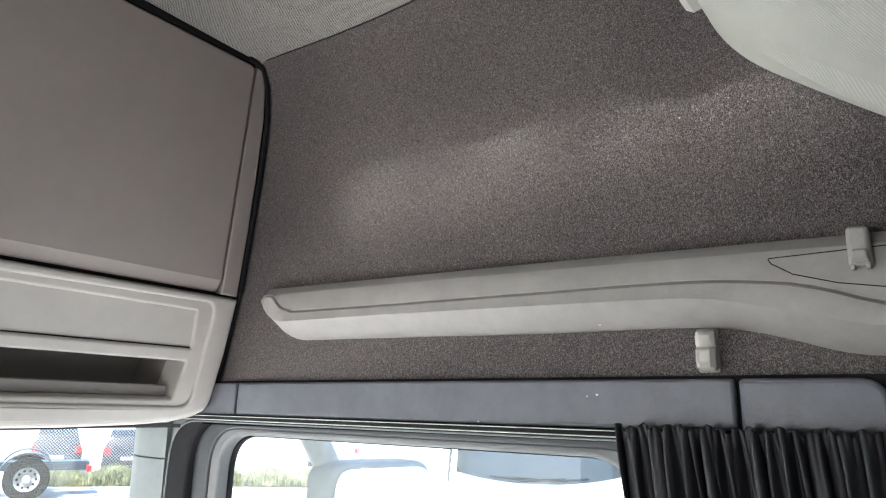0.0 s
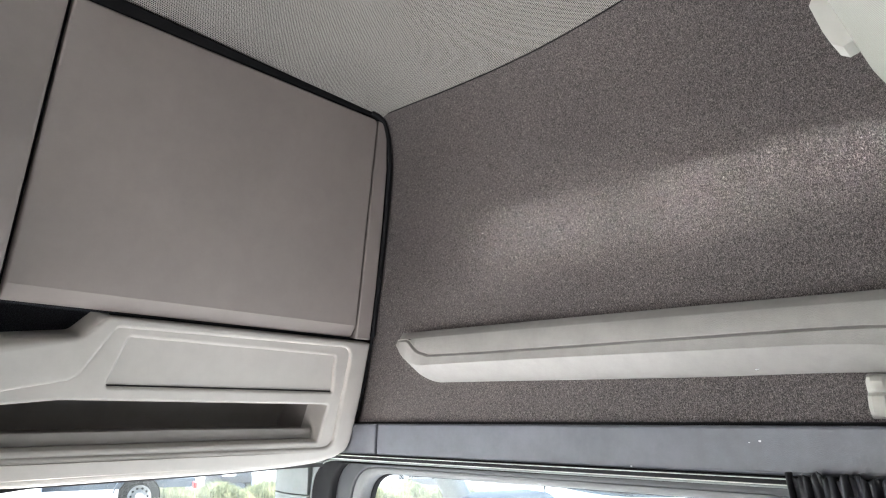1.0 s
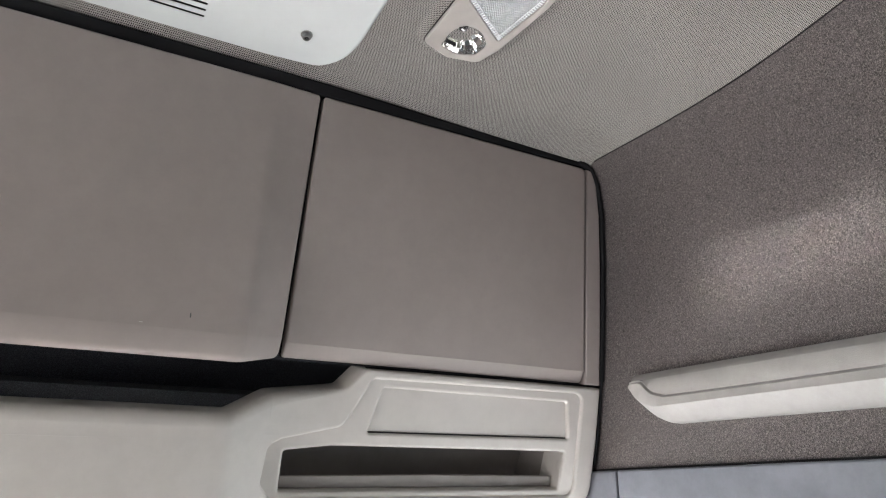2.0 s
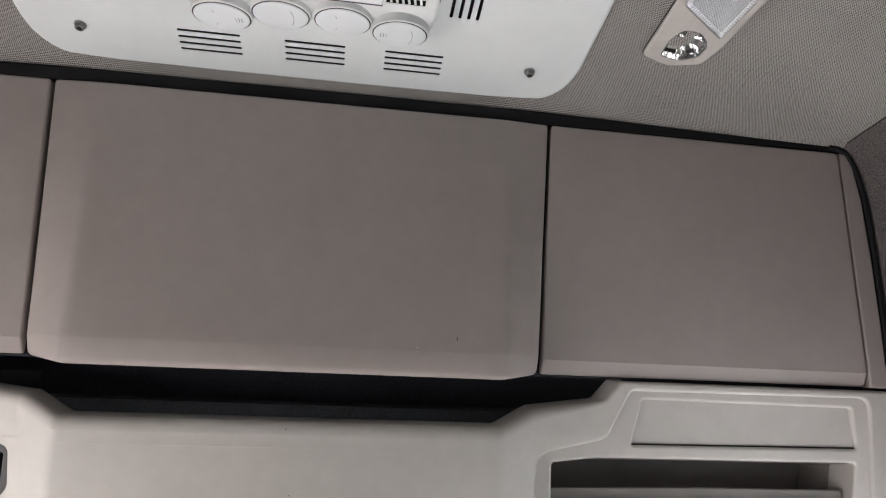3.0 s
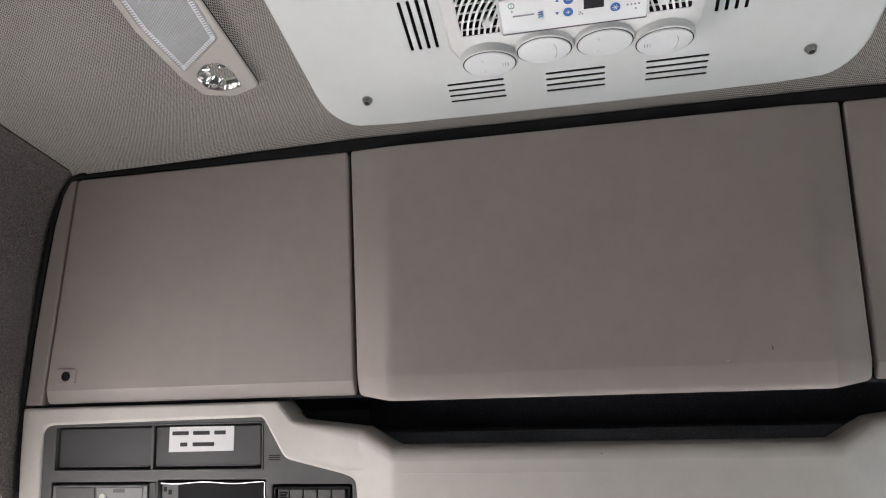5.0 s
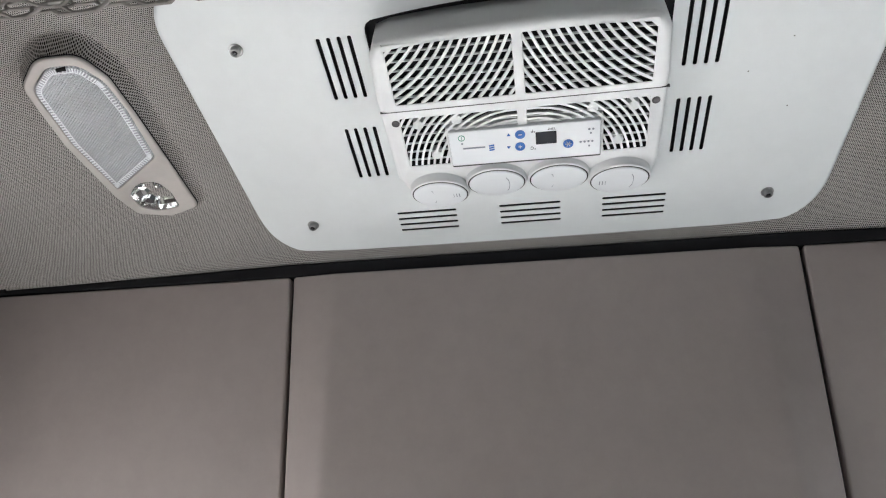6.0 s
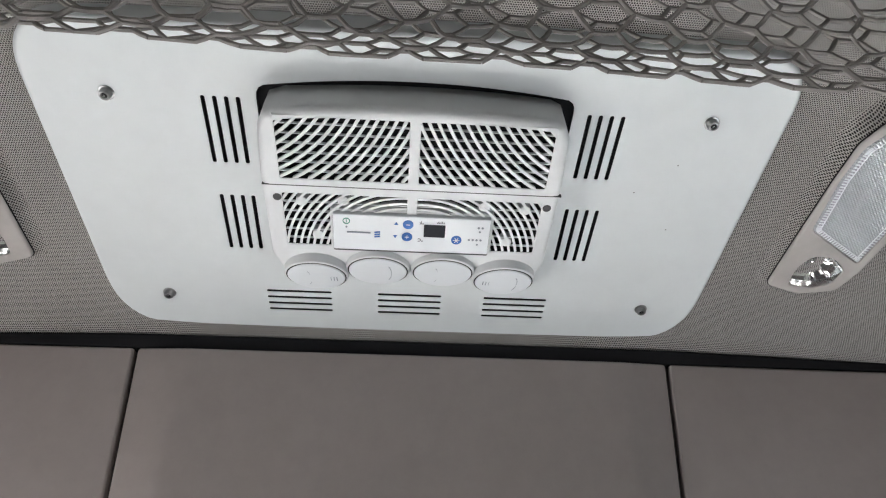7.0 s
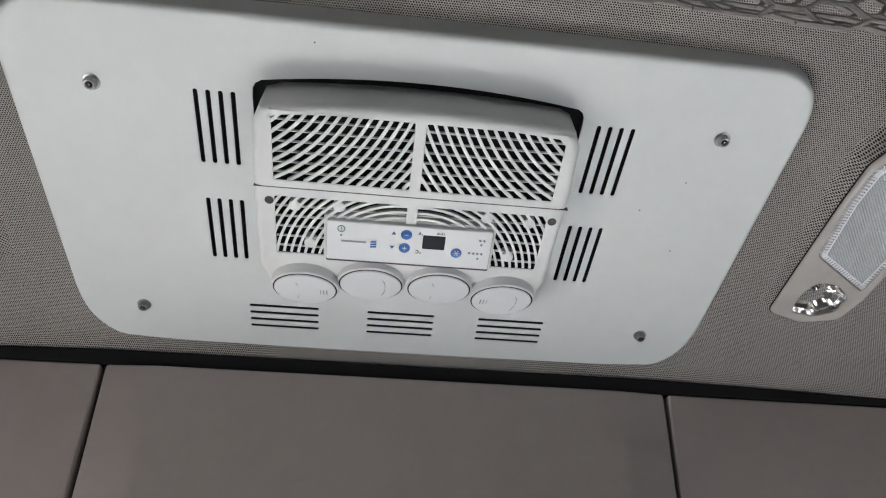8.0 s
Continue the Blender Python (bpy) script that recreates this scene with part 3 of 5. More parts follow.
def build_rail():
    """Long moulded ledge on the side wall, swelling into a flap housing at its rear."""
    r = thing("wall_ledge", (1.05, 0.4, 1.58), "long grained grey plastic ledge moulding on the fleece wall", "ledge")
    secs = []
    ys = [-0.3 + 0.02 * i for i in range(60)] + [0.9, 0.915, 0.925, 0.930, 0.935, 0.940, 0.945, 0.950, 0.954, 0.958, 0.962, 0.97, 0.977, 0.984, 0.991, 0.996, 1.0, 1.004, 1.007, 1.010, 1.012]
    for y in ys:
        zt, zl, zm = smooth_curve(RAIL_TOP, y), smooth_curve(RAIL_LOW, y), smooth_curve(RAIL_MID, y)
        zc = smooth_curve(RAIL_LINE, y)
        if y > 0.925:
            for (p, v0), (q, v1) in zip(RAIL_END, RAIL_END[1:]):
                if p <= y <= q:
                    zl = v0 + (v1 - v0) * (y - p) / (q - p)
            zm = max(zm, min(zt - 0.0165, smooth_curve(RAIL_TIP_MID, y)))
            zc = min(zm - 0.002, max(zl + 0.0025, smooth_curve(RAIL_TIP_LINE, y)))
        k = 1.0 - 0.30 * max(0.0, (y - 0.985) / 0.027) ** 2
        prof = [(-0.02, zt), (0.009 * k, zt + 0.0005), (0.011 * k, zt - 0.001), (0.0255 * k, zt - 0.0125), (0.0270 * k, zt - 0.0145), (0.0322 * k, zm + 0.0030), (0.0320 * k, zm + 0.0012), (0.0362 * k, zm - 0.0022),
                (0.0372 * k, zm - 0.0032), (0.0405 * k, zc + 0.0008), (0.0398 * k, zc - 0.0008), (0.013 * k, zl + 0.0016), (0.008 * k, zl), (-0.02, zl)]
        secs.append([Vector((ledge_x(z) - d, y, z)) for d, z in prof])
    part("body", loft(secs), RAIL_GREY, r, smooth=32)
    part("chip", lathe([(0.0028, -0.001), (0.0022, 0.0005), (0.0, 0.0008)], lambda u, v, d: Vector((ledge_x(1.632) - 0.0182 - d + v * 0.5, 0.366 + u, 1.632 + v * 0.45)), 8), PAPER, r, "small white chip in the ledge")
    # seam of the flap
    fl = [(0.1625, 1.6905), (0.1585, 1.6835), (0.138, 1.670), (0.098, 1.6575), (0.057, 1.650), (0.0, 1.6495), (-0.1, 1.65), (-0.1, 1.6925), (0.0, 1.6925), (0.084, 1.6918)]
    loop = fillet([(u, v, 0.004) for u, v in fl], 4)

    def on_rail(u, v, d):
        zt, zm = smooth_curve(RAIL_TOP, u), smooth_curve(RAIL_MID, u)
        w = min(1.0, max(0.0, (zt - 0.0145 - v) / (zt - 0.0175 - zm)))
        return Vector((ledge_x(v) - (0.0270 + 0.0052 * w) - d, u, v))
    cuts = [("u", 0.02 * i) for i in range(-4, 8)] + [("v", 1.66), ("v", 1.675)]
    part("flap_seam", plate(loop, [], -0.003, 0.0006, 0.0, on_rail, cuts), BLACK, r, "thin dark seam round the flap")
    inner = inset(loop if area2(loop) > 0 else loop[::-1], 0.0012)
    part("flap", plate(inner, [], -0.003, 0.0016, 0.0006, on_rail, cuts), RAIL_GREY, r, "smooth oval storage flap")
    # grip clip over the ledge
    clip = thing("grip_clip", (1.03, 0.073, 1.70), "grey plastic belt clip hooked over the wall ledge", "clip")
    m = lambda u, v, d: Vector((ledge_x(v) - 0.028 - d, u, v))
    part("clip_body", plate(fillet([(0.0640, 1.671, 0.003), (0.0860, 1.672, 0.003), (0.0845, 1.712, 0.005), (0.0645, 1.711, 0.005)], 4), [], -0.02, 0.014, 0.005, m), RAIL_GREY, clip)
    part("tongue", plate(fillet([(0.0665, 1.674, 0.002), (0.0835, 1.674, 0.002), (0.0820, 1.687, 0.003), (0.0680, 1.687, 0.003)], 4), [], 0.008, 0.020, 0.003, m), RAIL_GREY, clip)
    part("jaw", plate(fillet([(0.0665, 1.6685, 0.001), (0.0710, 1.6685, 0.001), (0.0710, 1.6735, 0.001), (0.0665, 1.6735, 0.001)], 2), [], -0.002, 0.013, 0.001, m), RAIL_GREY, clip)
    part("jaw", plate(fillet([(0.0800, 1.6685, 0.001), (0.0845, 1.6685, 0.001), (0.0845, 1.6735, 0.001), (0.0800, 1.6735, 0.001)], 2), [], -0.002, 0.013, 0.001, m), RAIL_GREY, clip)


build_rail()


def build_hook():
    h = thing("coat_hook", (1.07, 0.24, 1.573), "pale grey plastic coat hook on the fleece wall", "hook")
    prof = lambda k: [(0.0, -0.011 * k), (0.014, -0.011 * k), (0.019, -0.006 * k), (0.019, 0.006 * k), (0.014, 0.011 * k), (0.0, 0.011 * k)]
    secs = []
    for z, k, dd in ((1.573, 0.75, 0.6), (1.576, 0.95, 0.9), (1.584, 1.0, 1.1), (1.596, 1.0, 1.0), (1.6, 1.0, 0.7), (1.603, 1.0, 0.85), (1.612, 1.0, 0.95), (1.617, 0.95, 0.8), (1.62, 0.75, 0.45)):
        secs.append([Vector((wall_x(z) - d * dd, 0.239 + v, z)) for d, v in prof(k)])
    part("hook_body", loft(secs), HOOK_GREY, h)
    part("base_plate", plate(rect(0.2265, 0.2515, 1.571, 1.622, 0.005), [], -0.004, 0.003, 0.001, side(1)), RAIL_GREY, h, "slim grey back plate")


build_hook()


def build_curtain():
    """Gathered black curtain at the rear of the side window."""
    random.seed(4)
    bm = bmesh.new()
    n, zs = 420, [1.509, 1.506, 1.502, 1.496, 1.488, 1.47, 1.44, 1.40, 1.33, 1.2, 1.0, 0.9]
    ph = [random.uniform(0, 6.28) for _ in range(8)]
    rows = []
    for zi, z in enumerate(zs):
        row = []
        fall = (1.509 - z)
        for i in range(n):
            y = 0.338 - 0.11 * min(fall, 0.25) * (1 - i / (n - 1)) - 0.62 * i / (n - 1)
            q = i / (n - 1) * 118
            f = math.sin(q * 1.9 + 2.1 * math.sin(q * 0.33 + ph[0]) + 0.8 * math.sin(q * 0.87 + ph[7]) + ph[1]) + 0.45 * math.sin(q * 3.3 + ph[2] + fall * 2)
            g = math.sin(q * 5.1 + ph[3]) * math.exp(-fall * 40)
            amp = 0.004 + 0.0075 * min(1.0, fall / 0.03)
            top = 0.0028 * math.sin(q * 2.3 + ph[4]) + 0.0022 * math.sin(q * 0.9 + ph[5])
            row.append(bm.verts.new((1.036 - amp * f * 0.8 - 0.003 * g, y + 0.004 * math.sin(q * 1.9 + ph[6]) * min(1, fall * 10), z + top * math.exp(-fall * 30))))
        rows.append(row)
    for A, B in zip(rows, rows[1:]):
        for i in range(1, n):
            bm.faces.new((A[i - 1], A[i], B[i], B[i - 1]))
    c = solo("curtain", bm, CLOTH_BLACK, "gathered black cloth curtain drawn back beside the side window", "curtain", smooth=180)
    sol = c.modifiers.new("thick", "SOLIDIFY")
    sol.thickness = 0.0015
    rail = solo("curtain_rail", box(1.052, 1.062, -0.3, 0.33, 1.494, 1.5025, 0.002), BLACK, "slim black curtain rail under the header trim", "rail", kind="structure")


build_curtain()


# ---- overhead lockers ----
def build_lockers():
    # dark carcass behind the doors, with the open shelf in its middle
    c = thing("overhead_locker", (0, 1.1, 1.5), "wide overhead locker carcass in black, fixed above the windscreen", "locker")
    dark = lambda u, v, d: front(u, v, d)
    part("carcass", plate([(-1.062, 1.7235), (1.062, 1.7235), (1.02, 2.06), (0.985, 2.165), (-0.985, 2.165), (-1.02, 2.06)], [], -0.40, -0.022, 0.0, dark), BLACK_CLOTH, c, "black flocked carcass")
    # strips added behind the lower door gap to block leaking light
    for s in (1, -1):
        part("light_stop", plate(rect(min(s * 0.56, s * 1.06), max(s * 0.56, s * 1.06), 1.69, 1.74), [], -0.030, -0.0235, 0.0, dark), BLACK, c, "black strip added to stop light leaking through the door gap")
    part("shelf_lining", plate(rect(-0.58, 0.58, 1.585, 1.74), [], -0.16, -0.14, 0.0, dark), BLACK_CLOTH, c, "black lined open shelf")
    for s in (1, -1):
        # rubber seal between locker and side wall
        pts = [front(s * u, v, -0.004) for u, v in ((0.955, 2.1565), (0.968, 2.156), (0.9895, 2.148), (1.008, 2.122), (1.0195, 2.09), (1.0275, 2.062), (1.0435, 1.96), (1.0555, 1.85), (1.0665, 1.735), (1.0685, 1.66), (1.0670, 1.61), (1.0655, 1.575))]
        part("edge_seal", tube(pts[:9], 0.0058, 8), BLACK, c, "black rubber edge seal")
        part("edge_seal", tube(pts[8:], 0.0026, 8), BLACK, c, "thin lower end of the rubber edge seal")
    # black strip takes the place of shade where the headliner meets the doors
    part("top_shade_strip", plate([(-0.985, 2.1485), (0.985, 2.1485), (0.985, 2.158), (0.7, 2.163), (0.42, 2.1705), (-0.42, 2.1705), (-0.7, 2.163), (-0.985, 2.158)], [], -0.03, -0.002, 0.003, front), BLACK, c, "black strip standing in for the dark gap and shade along the headliner")

    # doors
    def chamfer(u, v, d):
        k = max(0.0, (1.752 - v) / 0.025)
        return front(u, v, d - 0.012 * min(1.0, k) if d > -0.01 else d)

    for s, nm, lab in ((-1, "locker_door", "warm grey overhead locker door with a key lock"), (1, "locker_door", "plain warm grey overhead locker door")):
        d = thing(nm, (s * 0.7, 1.05, 1.73), lab, "locker door", "overhead locker doors")
        o = fillet([(s * 0.4138, 2.148, 0.006), (s * 0.4068, 1.7275, 0.006), (s * 1.0195, 1.7275, 0.007), (s * 0.9725, 2.146, 0.012)], 4)
        part("panel", plate(o, [], -0.016, 0.0, 0.004, chamfer, [("v", 1.752)], 9), DOOR_GREY, d, smooth=11)
        # black plate added to put the dark of the door gaps in colour
        part("gap_shade", plate(inset(o if area2(o) > 0 else o[::-1], -0.0015), [], -0.021, -0.017, 0.0, front), BLACK, d, "black plate behind the door, standing in for the dark of its gap")
        if s < 0:
            k = part("lock_plate", plate(rect(-0.9935, -0.9515, 1.7635, 1.7905, 0.003), [], -0.004, 0.0025, 0.0012, front), DOOR_GREY, d, "small grey lock plate")
            part("lock", lathe([(0.0085, 0.0), (0.0085, 0.0045), (0.006, 0.005), (0.0055, 0.0035), (0.0, 0.0035)], lambda u, v, w: front(-0.9715 + u, 1.777 + v, w), 20), BLACK, k, "round black key lock")
        st = thing("locker_end_trim", (s * 1.03, 1.05, 1.72), "narrow warm grey end trim beside the locker door", "trim", "locker end trims", "structure")
        o = fillet([(s * 0.9765, 2.146, 0.0), (s * 1.0235, 1.7265, 0.0), (s * 1.0605, 1.7265, 0.003), (s * 1.0495, 1.841, 0.0), (s * 1.0365, 1.948, 0.0), (s * 1.020, 2.06, 0.02), (s * 1.005, 2.118, 0.02), (s * 0.990, 2.146, 0.012)], 5)
        part("cover", plate(o, [], -0.03, -0.001, 0.004, front), DOOR_GREY, st)

    def mid(u, v, d):
        e = swell(u, v)
        k = min(1.0, max(0.0, (1.757 - v) / 0.042))
        low = -0.014 * k * min(1.0, max(0.0, (0.405 - abs(u)) / 0.075))
        return front(u, v + low * 0.9, d + e - 0.014 * k)

    m = thing("locker_door", (0, 1.02, 1.72), "large middle locker door in warm grey with sloping rims", "locker door", "overhead locker doors")
    o = fillet([(-0.4075, 2.148, 0.006), (-0.4005, 1.7275, 0.011), (0.4005, 1.7275, 0.011), (0.4075, 2.148, 0.006)], 4)
    part("panel", plate(o, [], -0.020, 0.0, lambda u, v: 0.004 if v > 1.75 else 0.008, mid, [("u", q * s) for s in (-1, 1) for q in (0.29, 0.303, 0.313, 0.321, 0.328, 0.335, 0.342, 0.35, 0.36, 0.375, 0.39, 0.40)] + [("v", 1.757), ("v", 1.7585)] + [("v", 1.80 + 0.06 * i) for i in range(6)], 10), DOOR_GREY, m, smooth=16)
    part("scuff", lathe([(0.0011, -0.0006), (0.0009, 0.0001), (0.0, 0.0002)], lambda u, v, d: mid(0.252 + u, 1.778 + v * 4, d), 8), RADIO_MID, m, "faint dark scuff")
    part("scuff", lathe([(0.0011, -0.0006), (0.0009, 0.0001), (0.0, 0.0002)], lambda u, v, d: mid(0.189 + u * 3, 1.7625 + v * 0.6, d), 8), FASCIA_GREY, m, "faint pale scratch")
    # black plate for the dark of the middle door's gaps
    part("gap_shade", plate(inset(o if area2(o) > 0 else o[::-1], -0.0015), [], -0.021, -0.017, 0.0, front), BLACK, m, "black plate behind the door, standing in for the dark of its gap")


build_lockers()

CONSOLE_R = [(0.567, 1.7065, 0.012), (1.0185, 1.7085, 0.022), (1.0165, 1.5175, 0.024), (0.418, 1.518, 0.016), (0.398, 1.54, 0.016), (0.403, 1.594, 0.016), (0.424, 1.606, 0.02), (0.524, 1.628, 0.03)]


CONSOLE_L = [(0.576, 1.6965, 0.014), (1.0185, 1.6905, 0.022), (1.0165, 1.5175, 0.024), (0.418, 1.520, 0.018), (0.4015, 1.54, 0.018), (0.409, 1.595, 0.016), (0.430, 1.6030, 0.02), (0.535, 1.628, 0.03)]


def build_console():
    k = thing("overhead_console", (0, 1.13, 1.49), "light warm grey overhead console below the locker doors", "console")

    def face(u, v, d):
        return front(u, v, d + swell(u, min(v, 1.73)) * 0.78)

    top = [(1.0625, 1.7215, 0.004), (0.550, 1.7215, 0.012), (0.519, 1.6885, 0.018), (0.394, 1.673, 0.02), (0.329, 1.646, 0.02)]
    o = [(-u, v, r) for u, v, r in top] + [(u, v, r) for u, v, r in reversed(top)]
    o = fillet(o + [(1.0635, 1.62, 0.06), (1.059, 1.5025, 0.05), (0.984, 1.4875, 0.05), (0.92, 1.4825, 0.05), (0.80, 1.4785, 0.05), (0.5, 1.476, 0.05), (-0.5, 1.476, 0.05), (-0.80, 1.4785, 0.05), (-0.92, 1.4825, 0.05), (-0.984, 1.4875, 0.05), (-1.059, 1.5025, 0.05), (-1.0635, 1.62, 0.06)], 6)
    right = fillet(CONSOLE_R, 5)
    left = [(-u, v) for u, v in fillet(CONSOLE_L, 5)]
    part("fascia", plate(o, [right, left], -0.07, 0.0, lambda u, v: 0.005 + 0.013 * min(1.0, max(0.0, (0.52 - abs(u)) / 0.11)) if v > 1.6 else (0.012 if v < 1.505 else 0.006), face, [("u", q * s) for s in (-1, 1) for q in (0.325, 0.335, 0.345, 0.36, 0.38, 0.40)] + [("v", 1.53), ("v", 1.57), ("v", 1.61)], 4, hole_r=0.0055), FASCIA_GREY, k, smooth=30)
    part("lip", tube([face(s * u, v, -0.016) for s, run in ((-1, 1), (1, -1)) for u, v in [(0.93, 1.4828), (0.92, 1.482), (0.8, 1.478), (0.5, 1.4755), (0.33, 1.4755), (0.1, 1.4755)][::run]], 0.004, 8), BLACK, k, "black lower gasket")
    for u0, v0 in ((-0.003, 1.636), (0.0085, 1.543)):
        part("fleck", lathe([(0.0011, -0.0006), (0.0009, 0.0001), (0.0, 0.0002)], lambda u, v, d: face(u0 + u * 1.6, v0 + v * 0.7, d), 8), RADIO_MID, k, "tiny dark fleck")
    # unseen board added to block windscreen light behind the fascia
    part("underside", box(-1.05, 1.05, 1.24, 1.59, 1.478, 1.485), RADIO_DARK, k, "dark board added out of view to keep light from behind the fascia")
    part("shelf_back_edge", plate(rect(-0.6, 0.6, 1.62, 1.66), [], -0.14, -0.075, 0.0, front), BLACK_CLOTH, k, "black shelf floor")

    # right: recessed tray surround with a blank panel and an open pocket
    grow = inset(right if area2(right) > 0 else right[::-1], -0.006)
    pocket = fillet([(0.4305, 1.588, 0.006), (0.51, 1.597, 0.03), (0.991, 1.5975, 0.005), (0.982, 1.5285, 0.006), (0.431, 1.5255, 0.006)], 4)
    blank = fillet([(0.590, 1.693, 0.006), (0.986, 1.690, 0.005), (0.995, 1.6215, 0.003), (0.570, 1.6190, 0.003)], 4)
    part("tray_surround", plate(grow, [pocket, blank], -0.07, -0.0065, 0.0, front, (), 4, hole_r=0.0055), FASCIA_GREY, k, "recessed light grey surround")
    part("blank_panel", plate(inset(blank if area2(blank) > 0 else blank[::-1], -0.004), [], -0.03, -0.0135, 0.0, front), FASCIA_GREY, k, "blank inset panel")
    # black strip laid in for the shade at the blank panel's lower edge
    part("blank_shadow_gap", plate([(0.571, 1.6188), (0.994, 1.6213), (0.994, 1.6233), (0.571, 1.6208)], [], -0.019, -0.0115, 0.0, front), BLACK, k, "black strip drawn as the shadow line under the blank panel")
    pk = bmesh.new()
    inner = inset(pocket if area2(pocket) > 0 else pocket[::-1], -0.0010)
    loft([[front(u, v, -0.014) for u, v in inner], [front(u, v - (0.013 if v > 1.56 else 0.002), -0.075) for u, v in inner], [front(0.72 + (u - 0.72) * 0.96, v - (0.024 if v > 1.56 else 0.004), -0.14) for u, v in inner]], caps=False, bm=pk)
    end = [pk.verts.new(front(0.72 + (u - 0.72) * 0.96, v - (0.024 if v > 1.56 else 0.004), -0.1402)) for u, v in inner]
    pk.faces.new(end)
    part("pocket", pk, POCKET_SHADE, k, "open storage pocket, its shade put into a darker brown-grey")
    part("pocket_lip", plate(fillet([(0.432, 1.5262, 0.003), (0.981, 1.5290, 0.003), (0.977, 1.5480, 0.003), (0.70, 1.5485, 0.05), (0.436, 1.5450, 0.003)], 4), [], -0.034, -0.028, 0.002, front), POCKET_SHADE, k, "low lip of the pocket in the darkened brown-grey")

    # left: dark equipment panel
    growl = inset(left if area2(left) > 0 else left[::-1], -0.006)
    slots = {"din_a": rect(-0.990, -0.7925, 1.6125, 1.6865, 0.003), "din_b": rect(-0.7905, -0.5795, 1.6125, 1.6865, 0.003), "low_a": rect(-0.996, -0.7835, 1.533, 1.5915, 0.003), "low_b": rect(-0.7775, -0.5715, 1.532, 1.5945, 0.003), "sw": rect(-0.5585, -0.4155, 1.5375, 1.5865, 0.004)}
    part("equipment_panel", plate(growl, list(slots.values()), -0.06, -0.006, 0.0, front, (), 2, hole_r=0.003), RADIO_MID, k, "dark grey equipment panel")
    # flat black sheet in place of the cavity's shade
    part("cavity_shade", plate(rect(-1.01, -0.40, 1.522, 1.70), [], -0.065, -0.0605, 0.0, front), BLACK, k, "black sheet standing in for the dark cavity behind the panel")
    for u0, u1 in ((-0.987, -0.7955), (-0.7875, -0.5830)):
        b = part("din_cover", plate(rect(u0, u1, 1.6180, 1.6830, 0.002), [], -0.03, -0.0105, 0.0015, front), RADIO_DARK, k, "blank dark cover flap")
        part("flap_edge", plate(rect(u0 + 0.004, u1 - 0.004, 1.6168, 1.6186), [], -0.02, -0.009, 0.0005, front), RADIO_MID, b, "pale lower edge")
    # thin raised bead round the two covers
    part("cover_bead", plate(rect(-0.994, -0.5755, 1.6095, 1.6895, 0.005), [rect(-0.9905, -0.579, 1.6125, 1.6865, 0.003)], -0.012, -0.0042, 0.0012, front), RADIO_MID, k, "raised bead round the cover flaps")
    # speaker grille slits
    for i in range(3):
        part("slit", plate(rect(-0.5655, -0.5445, 1.6255 + 0.0035 * i, 1.6272 + 0.0035 * i), [], -0.008, -0.0056, 0.0, front), BLACK, k, "black microphone slit")
    # switch bank
    fr = rect(-0.5555, -0.4185, 1.541, 1.5835, 0.004)
    part("switch_frame", plate(fr, [rect(-0.5515, -0.4225, 1.5445, 1.580, 0.002)], -0.03, -0.0035, 0.001, front), BLACK, k, "black switch frame")
    wv = part("wheel_switch", plate(rect(-0.5495, -0.5285, 1.5455, 1.579, 0.001), [], -0.03, -0.007, 0.001, front), RADIO_DARK, k, "dark switch with a ribbed wheel")
    for i in range(7):
        part("rib", plate(rect(-0.5455, -0.5335, 1.5485 + i * 0.004, 1.5505 + i * 0.004), [], -0.008, -0.0045, 0.0006, front), BLACK, wv)
    for i in range(4):
        u = -0.5275 + 0.0255 * i
        sw = part("rocker_switch", plate(rect(u, u + 0.0243, 1.5455, 1.579, 0.0015), [], -0.03, -0.0055, 0.002, lambda a, b2, c: front(a, b2, c - 0.002 * math.cos((b2 - 1.562) * 90))), RADIO_MID, k, "grey rocker switch")
        if i == 0:
            part("switch_mark", plate(rect(u + 0.009, u + 0.0145, 1.5505, 1.5545, 0.001), [], -0.008, -0.0062, 0.0, front), PAPER, sw, "white mark")
    # tachograph
    ta = part("tachograph", plate(rect(-0.992, -0.7985, 1.536, 1.5865, 0.002), [], -0.03, -0.006, 0.0015, front), plastic("tacho_grey", (0.17, 0.168, 0.176), 0.45), k, "grey tachograph unit with two drawers")
    part("drawer", plate(rect(-0.9, -0.807, 1.5505, 1.583, 0.002), [], -0.01, -0.004, 0.001, front), plastic("tacho_face", (0.20, 0.198, 0.206), 0.45), ta, "card drawer")
    part("drawer", plate(rect(-0.985, -0.904, 1.5505, 1.583, 0.002), [], -0.01, -0.004, 0.001, front), RADIO_MID, ta, "card drawer")
    part("button", lathe([(0.0065, -0.005), (0.0065, -0.002), (0.0055, -0.0012), (0.0, -0.0012)], lambda u, v, d: front(-0.8865 + u, 1.567 + v, d), 20), CREAM, ta, "round cream button")
    part("card_slot", plate(rect(-0.893, -0.818, 1.5395, 1.5465, 0.001), [], -0.008, -0.0048, 0.0, front), RADIO_DARK, ta, "dark card slot")
    part("card_slot", plate(rect(-0.986, -0.898, 1.5395, 1.5465, 0.001), [], -0.008, -0.0048, 0.0, front), RADIO_DARK, ta, "dark card slot")
    part("thumb_notch", plate(rect(-0.866, -0.843, 1.5745, 1.5805, 0.002), [], -0.005, -0.0034, 0.0, front), RADIO_MID, ta)
    part("clamp", plate(rect(-0.797, -0.7845, 1.5345, 1.590, 0.001), [], -0.02, -0.009, 0.001, front), RADIO_DARK, k, "dark mounting clamp")
